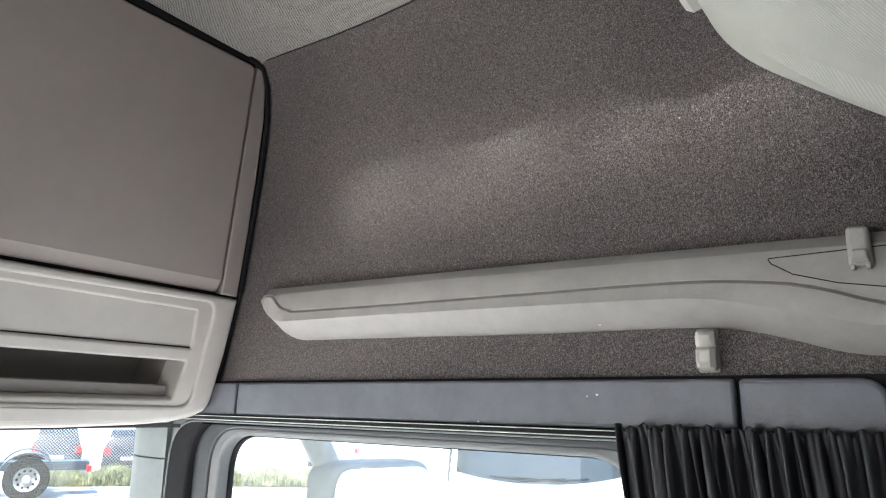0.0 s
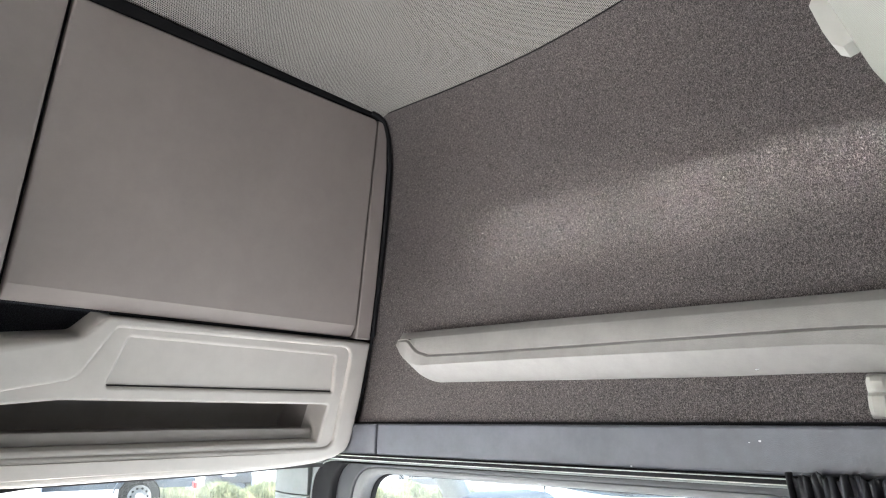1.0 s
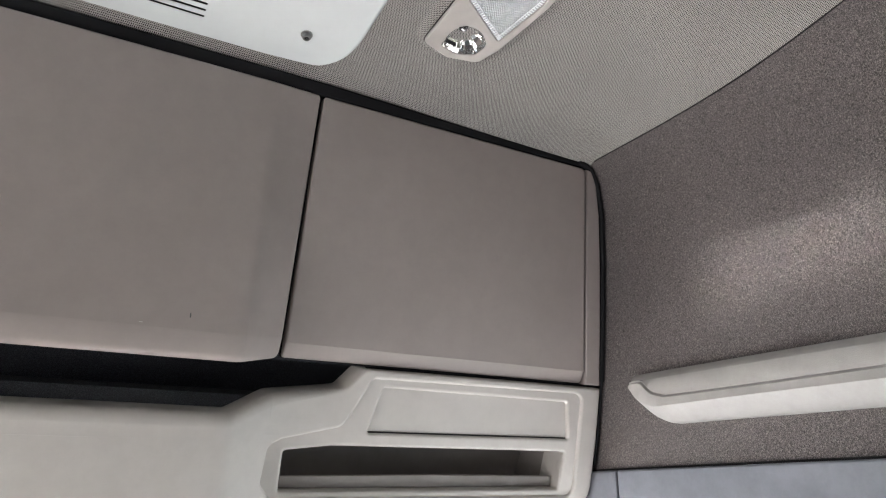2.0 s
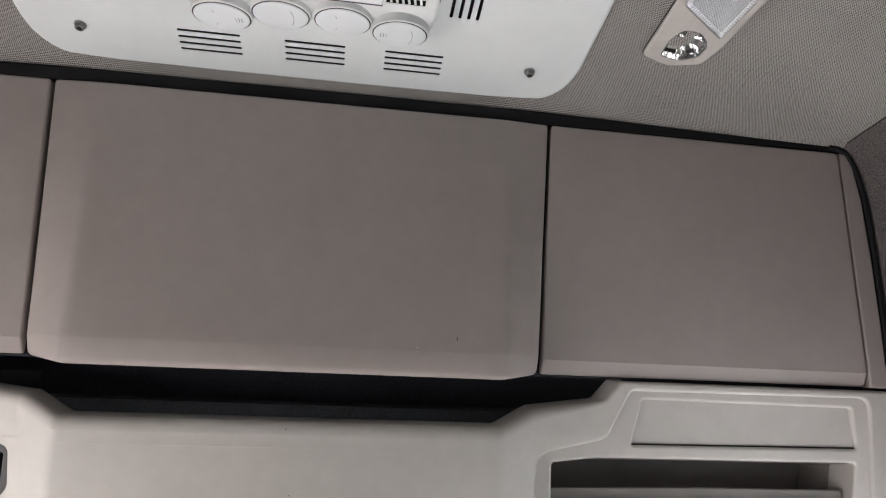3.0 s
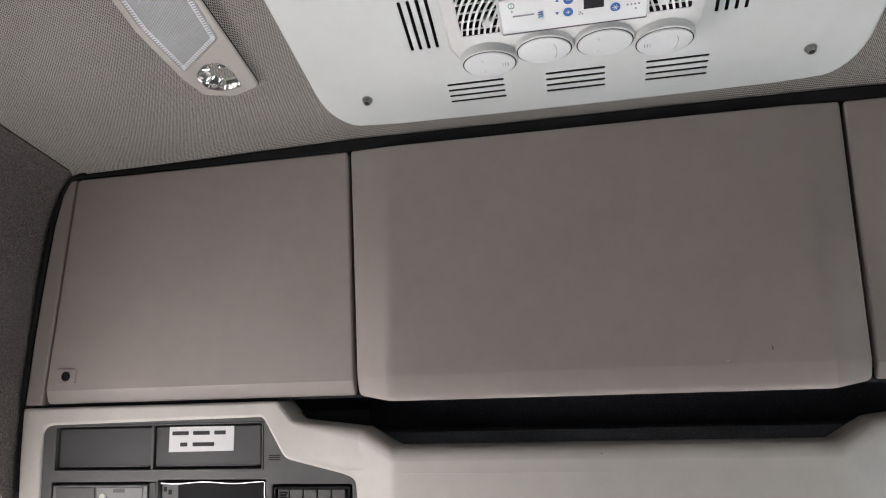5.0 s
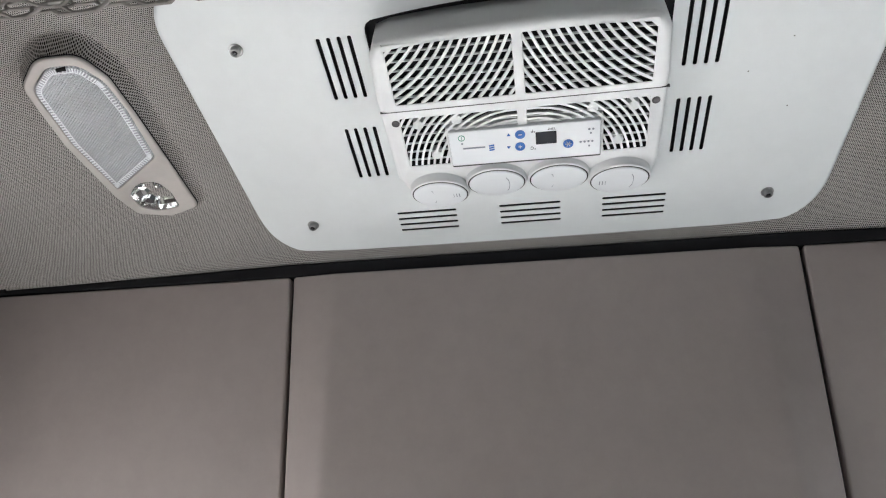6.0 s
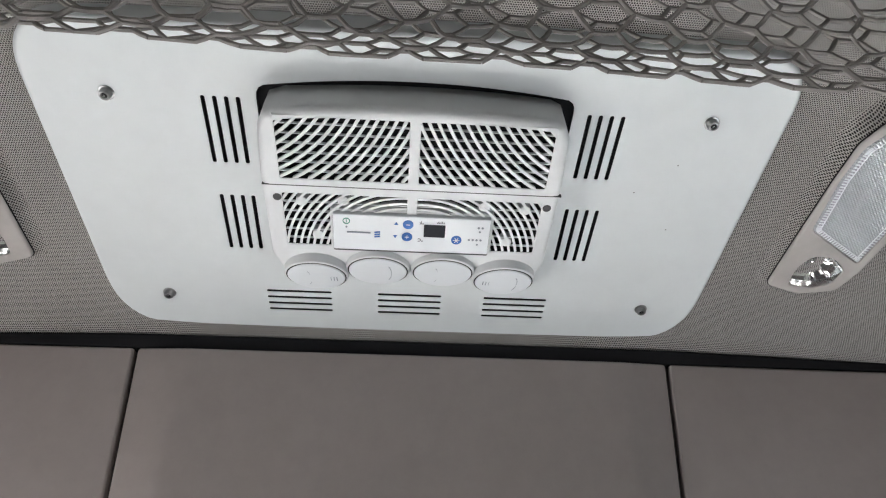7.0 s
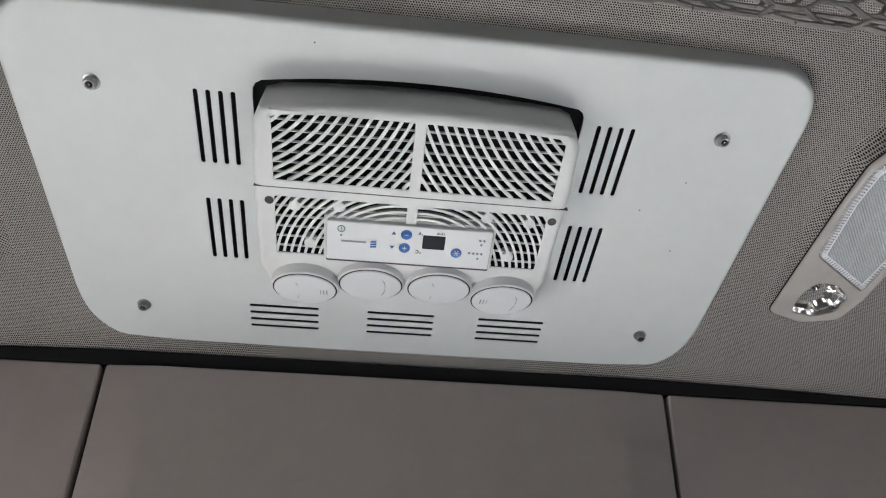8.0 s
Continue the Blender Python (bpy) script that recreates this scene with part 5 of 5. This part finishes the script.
    for k, d in ((0.80, -0.012), (0.62, -0.0165), (0.42, -0.020), (0.2, -0.022)):
        rows.append([pl(cu + (u - cu) * k, cv + (v - cv) * k, d + random.uniform(-0.0042, 0.0042)) for u, v in si])
    bm = loft(rows, caps=False)
    bm.verts.ensure_lookup_table()
    bm.faces.new(bm.verts[-len(si):])
    part("spot_reflector", bm, FACET, lm, "faceted bright spotlight reflector", smooth=4)
    part("spot_bulb", lathe([(0.008, -0.018), (0.0085, -0.004), (0.006, -0.001), (0, -0.0005)], lambda p, q, d: pl(cu - 0.015 + p, cv - 0.019 + q, d + 0.002), 18), LENS, lm, "round clear spotlight bulb")


build_lamp(1)
build_lamp(-1)


# ---- folded upper bunk and its net ----
def build_bunk():
    b = thing("upper_bunk", (0, 0.0, 1.78), "folded upper bunk covered in pale ribbed cloth", "bunk")
    under = [(0.172, 1.972), (0.178, 1.952), (0.177, 1.935), (0.172, 1.917), (0.158, 1.890), (0.134, 1.860), (0.092, 1.825), (0.035, 1.780), (-0.06, 1.71), (-0.2, 1.64), (-0.4, 1.6), (-0.862, 1.585)]
    over = [(-0.862, 1.74), (-0.4, 1.76), (-0.2, 1.81), (-0.08, 1.89), (0.02, 1.99), (0.06, 2.03), (0.09, 2.04), (0.13, 2.025), (0.158, 1.998)]
    fine = under
    for _ in range(2):
        fine = fine[:1] + [tuple(Vector(p) * (1 - w) + Vector(q) * w) for p, q in zip(fine, fine[1:]) for w in (0.25, 0.75)] + fine[-1:]
    loop = fine + over
    secs = []
    for x, k in ((-0.93, 0.006), (-0.925, 0.0), (-0.868, -0.013), (-0.862, -0.0155), (-0.854, -0.015), (-0.83, -0.008), (0.83, -0.008), (0.854, -0.015), (0.862, -0.0155), (0.868, -0.013), (0.925, 0.0), (0.93, 0.006)):
        rev = loop[::-1]
        q = inset(rev, [k * min(1.0, max(0.0 if k < 0 else 1.0, (0.15 - y) / 0.1)) for y, z in rev])
        secs.append([Vector((x, y, z)) for y, z in q])
    part("mattress", loft(secs), BUNK_CLOTH, b, "pale ribbed cloth cushion", smooth=12)
    br = bmesh.new()
    loft([[Vector((x, y, z)) for y, z in ((0.181, 1.944), (0.190, 1.9415), (0.198, 1.947), (0.206, 1.965), (0.215, 2.0), (0.205, 2.02), (0.185, 2.0), (0.178, 1.965))] for x in (0.90, 0.904, 0.925, 0.93)], bm=br)
    part("bracket", br, CREAM, b, "cream plastic end bracket")
    n = thing("safety_net", (0, 0.25, 1.85), "grey cord safety net hanging from the folded bunk", "net")
    prof = [(0.0, 0.275, 1.853), (0.02, 0.266, 1.861), (0.05, 0.248, 1.885), (0.09, 0.225, 1.92), (0.15, 0.197, 1.974), (0.2, 0.182, 2.021)]
    prof2 = [(0.0, 0.275, 1.853), (0.03, 0.282, 1.881), (0.08, 0.275, 1.93), (0.14, 0.248, 1.98), (0.2, 0.203, 2.024)]

    def lay(pr, ph):
        def f(u, v):
            v = max(0.0, v)
            for (a, y0, z0), (c, y1, z1) in zip(pr, pr[1:]):
                if v <= c:
                    w = (v - a) / (c - a)
                    break
            else:
                w = 1
            sag = 0.0012 * math.sin(u * 9 + ph) + 0.0012 * math.sin(u * 31 + ph) - 0.042 * u * max(0.0, 1 - v / 0.15)
            return (u, y0 + (y1 - y0) * w, z0 + (z1 - z0) * w + sag)
        return f
    part("front_layer", hex_net(0.72, 0.19, 0.029, 0.0165, 0.07, lay(prof, 0.0), 0.0012, 3), NET, n, "knotted grey cord mesh")
    part("back_layer", hex_net(0.74, 0.19, 0.029, 0.0165, 0.07, lay(prof2, 0.0), 0.0012, 8), NET, n, "knotted grey cord mesh")
    part("top_bar", tube([(-0.38, 0.182, 2.022), (0.38, 0.182, 2.022)], 0.006, 10), CREAM, n, "pale bar on the bunk edge")


build_bunk()


# ---- outside ----
GZ = -1.2
CONCRETE = plastic("pale_yard_concrete", (0.40, 0.40, 0.39), 0.85, 30, 0.4, 0.12, 0.12)
CAR_BLACK = plastic("dark_car_paint", (0.02, 0.022, 0.03), 0.2, 300, 0.0, 0.1, 0.0, 0.5)
TRUCK_BLUE = plastic("blue_grey_truck_paint", (0.022, 0.03, 0.042), 0.4, 300, 0.0, 0.1, 0.05, 0.5)
VAN_WHITE = plastic("white_vehicle_paint", (0.78, 0.79, 0.80), 0.25, 300, 0.0, 0.02, 0.02, 0.5)
TYRE = plastic("tyre_rubber", (0.007, 0.007, 0.0075), 0.85, 200, 0.4, 0.1, 0.02, 0.15)
RIM = plastic("painted_steel_rim", (0.20, 0.205, 0.21), 0.45, 200, 0.1)
RED = plastic("red_tail_light", (0.5, 0.02, 0.02), 0.3, 200, 0.0)
LEAF, _t, _b = nodes_of("weed_leaves")
_t.links.new(ramp(_t, noise_tex(_t, 1.6, 5.0, 0.7), [(0.3, (0.05, 0.065, 0.045)), (0.5, (0.14, 0.155, 0.10)), (0.66, (0.33, 0.32, 0.21))]), _b.inputs["Base Color"])
_b.inputs["Roughness"].default_value = 0.8
TINT = plastic("dark_vehicle_glass", (0.02, 0.025, 0.03), 0.06, 200, 0.0, 0.1, 0.0, 0.6)
WIRE = metal("fence_wire", (0.5, 0.5, 0.5), 0.5)


def wheel(name, parent, p, r, w, axis_rot):
    m = lambda u, v, d: Vector(p) + Matrix.Rotation(axis_rot, 3, "Z") @ Vector((u, -d, v))
    t = part(name, lathe([(r * 0.55, -w / 2), (r * 0.95, -w / 2), (r, -w * 0.35), (r, w * 0.35), (r * 0.95, w / 2), (r * 0.57, w / 2), (r * 0.55, w * 0.3)], m, 32, False), TYRE, parent, "black tyre with steel rim")
    part("rim", lathe([(r * 0.56, -w * 0.3), (r * 0.56, w * 0.42), (r * 0.48, w * 0.35), (r * 0.40, w * 0.1), (r * 0.2, w * 0.1), (r * 0.18, w * 0.35), (0, w * 0.38)], m, 24), RIM, t, "pale steel rim")
    for k in range(10):
        c, sn = r * 0.40 * math.cos(0.628 * k), r * 0.40 * math.sin(0.628 * k)
        part("hand_hole", lathe([(r * 0.055, w * 0.05), (r * 0.055, w * 0.30), (0, w * 0.31)], lambda u, v, d: m(u + c, v + sn, d), 8), TYRE, t, "dark hand hole in the rim")


def placed(x, y, deg):
    """Maps a vehicle's own axes (across, along, up) to the yard."""
    rot = Matrix.Rotation(radians(deg), 3, "Z")
    return lambda a, b, c: Vector((x, y, GZ)) + rot @ Vector((a, b, c))


def build_car(x, y, deg, paint, label):
    """A tall estate car, tail towards the cab."""
    c = thing("car", (x, y, GZ), label, "car", "parked cars")
    m = placed(x, y, deg)
    secs = []
    for b, z0, z1, w, tw in ((-2.15, 0.45, 0.75, 0.80, 0.78), (-2.1, 0.35, 1.02, 0.88, 0.84), (-1.9, 0.3, 1.45, 0.90, 0.70), (-1.5, 0.3, 1.68, 0.92, 0.66), (0.0, 0.3, 1.70, 0.93, 0.66), (0.6, 0.3, 1.6, 0.93, 0.66), (1.2, 0.3, 1.08, 0.92, 0.84), (1.9, 0.35, 0.95, 0.88, 0.80), (2.1, 0.45, 0.75, 0.8, 0.75)):
        belt = min(z1, 1.0)
        secs.append([m(-w, b, z0), m(-w * 1.0, b, belt * 0.8), m(-(w + tw) / 2 - 0.02, b, belt), m(-tw, b, z1 - 0.03), m(-tw + 0.08, b, z1), m(tw - 0.08, b, z1), m(tw, b, z1 - 0.03), m((w + tw) / 2 + 0.02, b, belt), m(w, b, belt * 0.8), m(w, b, z0)])
    part("body", loft(secs), paint, c, smooth=30)
    part("rear_window", loft([[m(-0.66, -2.005, 1.08), m(0.66, -2.005, 1.08), m(0.58, -1.82, 1.5), m(-0.58, -1.82, 1.5)], [m(-0.66, -2.06, 1.08), m(0.66, -2.06, 1.08), m(0.58, -1.88, 1.5), m(-0.58, -1.88, 1.5)]]), TINT, c, "dark rear window")
    for s in (-1, 1):
        part("tail_light", loft([[m(s * 0.62, b, 0.82), m(s * 0.85, b, 0.82), m(s * 0.84, b, 1.08), m(s * 0.68, b, 1.05)] for b in (-2.16, -1.9)]), RED, c, "red tail light")
        for b in (-1.35, 1.35):
            wheel("wheel", c, m(s * 0.80, b, 0.33), 0.33, 0.22, radians(deg) + (math.pi / 2 if s > 0 else -math.pi / 2))
    part("plate_bar", loft([[m(-0.26, b, 0.6), m(0.26, b, 0.6), m(0.26, b, 0.71), m(-0.26, b, 0.71)] for b in (-2.17, -2.1)]), PAPER, c, "plain pale plate")
    part("bumper", loft([[m(-0.9, b, 0.36), m(0.9, b, 0.36), m(0.9, b, 0.55), m(-0.9, b, 0.55)] for b in (-2.2, -1.95)]), BLACK, c, "black bumper")


def build_truck_rear(x, y, deg):
    c = thing("truck_chassis", (x, y, GZ), "blue-grey truck tractor chassis with large wheels", "truck")
    m = placed(x, y, deg)
    part("frame", loft([[m(-0.45, b, 0.75), m(0.45, b, 0.75), m(0.45, b, 1.0), m(-0.45, b, 1.0)] for b in (-1.6, 4.0)]), TRUCK_BLUE, c)
    part("cab", loft([[m(-1.2, b, 0.6), m(1.2, b, 0.6), m(1.22, b, 1.9), m(1.15, b, 3.2), m(-1.15, b, 3.2), m(-1.22, b, 1.9)] for b in (2.6, 2.65, 4.4, 4.5)]), VAN_WHITE, c, "white truck cab")
    for s in (-1, 1):
        wheel("wheel", c, m(s * 0.98, 0.0, 0.58), 0.58, 0.5, radians(deg) + (math.pi / 2 if s > 0 else -math.pi / 2))
        arch = [(0.7 * math.cos(t), 0.58 + 0.7 * math.sin(t)) for t in [0.15 + 0.18 * k for k in range(16)]]
        part("mudguard", loft([[m(s * 0.7, b, z), m(s * 1.25, b, z), m(s * 1.25, b * 1.05, z + 0.03), m(s * 0.7, b * 1.05, z + 0.03)] for b, z in arch]), TRUCK_BLUE, c, "blue-grey mudguard")
        part("tail_light", loft([[m(s * 0.75, b, 0.75), m(s * 1.15, b, 0.75), m(s * 1.15, b, 0.92), m(s * 0.75, b, 0.92)] for b in (-1.6, -1.5)]), RED, c, "red tail light")


def build_white_truck(x, y, deg):
    """White truck cab whose curved windscreen faces our side window."""
    c = thing("white_truck", (x, y, GZ), "white truck with a wide curved dark windscreen parked in the yard", "truck")
    m = placed(x, y, deg)

    def nose(a, z):
        return 0.42 * (1 - (abs(a) / 1.25) ** 2.2) - 0.16 * max(0.0, z - 1.7)
    acr = [-1.25 + 2.5 * i / 16 for i in range(17)]
    secs = []
    for z, w in ((0.35, 0.97), (0.5, 1.0), (1.2, 1.0), (1.7, 1.0), (2.2, 0.99), (2.8, 0.96), (3.1, 0.92), (3.3, 0.84)):
        secs.append([m(a * w, nose(a, z) * (0.9 + 0.1 * w), z) for a in acr] + [m(1.25 * w, -2.1, z), m(-1.25 * w, -2.1, z)])
    part("body", loft(secs), VAN_WHITE, c, smooth=40)
    scr = [-1.13 + 2.26 * i / 20 for i in range(21)]
    part("windscreen", loft([[m(a * w, nose(a, z - 0.10 * (1 - (a / 1.13) ** 2) * (z < 2)) * (0.9 + 0.1 * w) + q, z - 0.10 * (1 - (a / 1.13) ** 2) * (z < 2)) for z, w, q in ((1.9, 1.0, 0.02), (2.2, 0.99, 0.02), (2.75, 0.965, 0.02), (2.75, 0.965, -0.05), (2.2, 0.99, -0.05), (1.9, 1.0, -0.05))] for a in scr]), TINT, c, "dark curved windscreen")
    for s in (-1, 1):
        part("wiper", tube([m(s * 0.15 + q, nose(s * 0.15 + q, 1.8) + 0.05, 1.85 + 0.06 * abs(q)) for q in (-0.5, -0.25, 0.0, 0.25, 0.5)], 0.012, 6), BLACK, c, "black wiper")
        part("side_window", loft([[m(s * q, -0.9, 1.75), m(s * q, 0.0, 1.75), m(s * q * 0.97, -0.1, 2.6), m(s * q * 0.97, -0.9, 2.6)] for q in (1.2, 1.262)]), TINT, c, "dark side window")
        part("wing_mirror", loft([[m(s * (1.42 + p), 0.25 + q, z) for p, q in ((-0.12, -0.06), (0.12, -0.06), (0.12, 0.06), (-0.12, 0.06))] for z in (1.75, 1.8, 2.4, 2.45)]), VAN_WHITE, c, "white wing mirror housing")
        part("mirror_arm", tube([m(s * 1.2, 0.1, 2.35), m(s * 1.42, 0.22, 2.35)], 0.03, 8), BLACK, c, "black mirror arm")
        part("headlight", loft([[m(s * 0.75, b, 0.75), m(s * 1.15, b - 0.15, 0.75), m(s * 1.15, b - 0.15, 1.0), m(s * 0.75, b, 1.0)] for b in (0.1, 0.34)]), CHROME, c, "clear headlight")
        wheel("wheel", c, m(s * 1.05, -0.9, 0.5), 0.5, 0.35, radians(deg) + (math.pi / 2 if s > 0 else -math.pi / 2))
    for k in range(4):
        part("grille_bar", tube([m(a, nose(a, 1.2) + 0.01, 1.15 + 0.09 * k) for a in (-0.8, -0.5, -0.2, 0.2, 0.5, 0.8)], 0.02, 6), RADIO_DARK, c, "dark grille bar")


TURN = radians(3.1)


def far(x, y):
    return 0.26 + (x - 0.26) * math.cos(TURN) + y * math.sin(TURN), y * math.cos(TURN) - (x - 0.26) * math.sin(TURN)


def build_outside():
    bm = bmesh.new()
    n = 24
    vs = [[bm.verts.new((-900 + 1800 * i / n, -900 + 1800 * j / n, GZ)) for i in range(n + 1)] for j in range(n + 1)]
    for j in range(n):
        for i in range(n):
            bm.faces.new((vs[j][i], vs[j][i + 1], vs[j + 1][i + 1], vs[j + 1][i]))
    setting("ground", bm, CONCRETE, "pale sunlit concrete yard")
    build_car(*far(14.3, 28.5), -28, CAR_BLACK, "dark tall estate car seen from behind, beyond a wire fence")
    build_car(*far(12.3, 30.5), -24, CAR_BLACK, "dark estate car parked beside a truck chassis")
    build_car(*far(22.0, 24.6), -36, plastic("silver_car_paint", (0.45, 0.46, 0.48), 0.3, 300, 0.0), "silver estate car beyond the weeds")
    build_truck_rear(*far(8.5, 22.7), 68)
    build_white_truck(8.9, 4.75, 120)
    # wing mirror on the door
    w = thing("wing_mirror", (1.42, 1.1, 1.0), "grey wing mirror on a curved arm outside the door", "mirror")
    mm = lambda u, v, d: Vector((1.43, 1.035, 0.0)) + Matrix.Rotation(radians(-12), 3, "Z") @ Vector((u, -d, v))
    part("housing", plate(rect(-0.14, 0.14, 0.95, 1.41, 0.05, 6), [], -0.09, 0.0, 0.02, mm), PILLAR, w, "grey mirror housing")
    part("mirror_glass", plate(rect(-0.127, 0.127, 0.963, 1.397, 0.042, 6), [], -0.01, 0.002, 0.001, mm), MIRROR, w, "mirror glass")
    part("arm", tube([(1.30, 1.16, 1.5), (1.33, 1.15, 1.45), (1.36, 1.13, 1.38), (1.37, 1.11, 1.2), (1.30, 1.12, 1.0), (1.18, 1.16, 0.9)], 0.03, 10), PILLAR, w, "grey mirror arm")
    # weeds along the fence
    random.seed(11)
    bm = bmesh.new()
    for k in range(30000):
        t = random.random()
        ang = radians(20 + 27 * t) + TURN
        dist = 27.2 + random.uniform(-0.7, 0.7) - 2.0 * t
        x, y = 0.26 + dist * math.sin(ang), dist * math.cos(ang)
        h = random.uniform(0.06, 0.58) * (0.6 + 0.6 * abs(math.sin(t * 23)))
        r = random.uniform(0.006, 0.022)
        a = random.uniform(0, 6.28)
        tip = Vector((x + random.uniform(-0.15, 0.15), y + random.uniform(-0.15, 0.15), GZ + h + r))
        p = [bm.verts.new((x + r * math.cos(a + 2.1 * q), y + r * math.sin(a + 2.1 * q), GZ + h * 0.6)) for q in range(3)] + [bm.verts.new(tip)]
        bm.faces.new((p[0], p[1], p[3]))
        bm.faces.new((p[1], p[2], p[3]))
        bm.faces.new((p[2], p[0], p[3]))
        q0 = bm.verts.new((x, y, GZ))
        bm.faces.new((p[0], p[2], q0))
    solo("weeds", bm, LEAF, "strip of green and yellow weeds along the fence", "weeds", kind="stuff")
    f = thing("wire_fence", (14, 27, GZ), "wire mesh fence on thin posts behind the weeds", "fence")
    ends = [(0.26 + 28.6 * math.sin(radians(a) + TURN), 28.6 * math.cos(radians(a) + TURN)) for a in (19, 24, 29, 34, 39, 45)]
    for x, y in ends:
        part("post", tube([(x, y, GZ), (x, y, GZ + 1.9)], 0.03, 8), WIRE, f)
    bm = bmesh.new()
    for (x0, y0), (x1, y1) in zip(ends, ends[1:]):
        run = math.hypot(x1 - x0, y1 - y0)
        k = -1.85
        while k < run:
            for flip in (0, 1):
                lo, hi = max(0.0, k), min(run, k + 1.85)
                ends2 = [(lo, lo - k), (hi, hi - k)]
                if flip:
                    ends2 = [(q, 1.85 - z) for q, z in ends2]
                tube([(x0 + (x1 - x0) * q / run, y0 + (y1 - y0) * q / run, GZ + z) for q, z in ends2], 0.005, 4, bm)
            k += 0.11
    part("mesh", bm, WIRE, f, "diagonal fence wire")


build_outside()
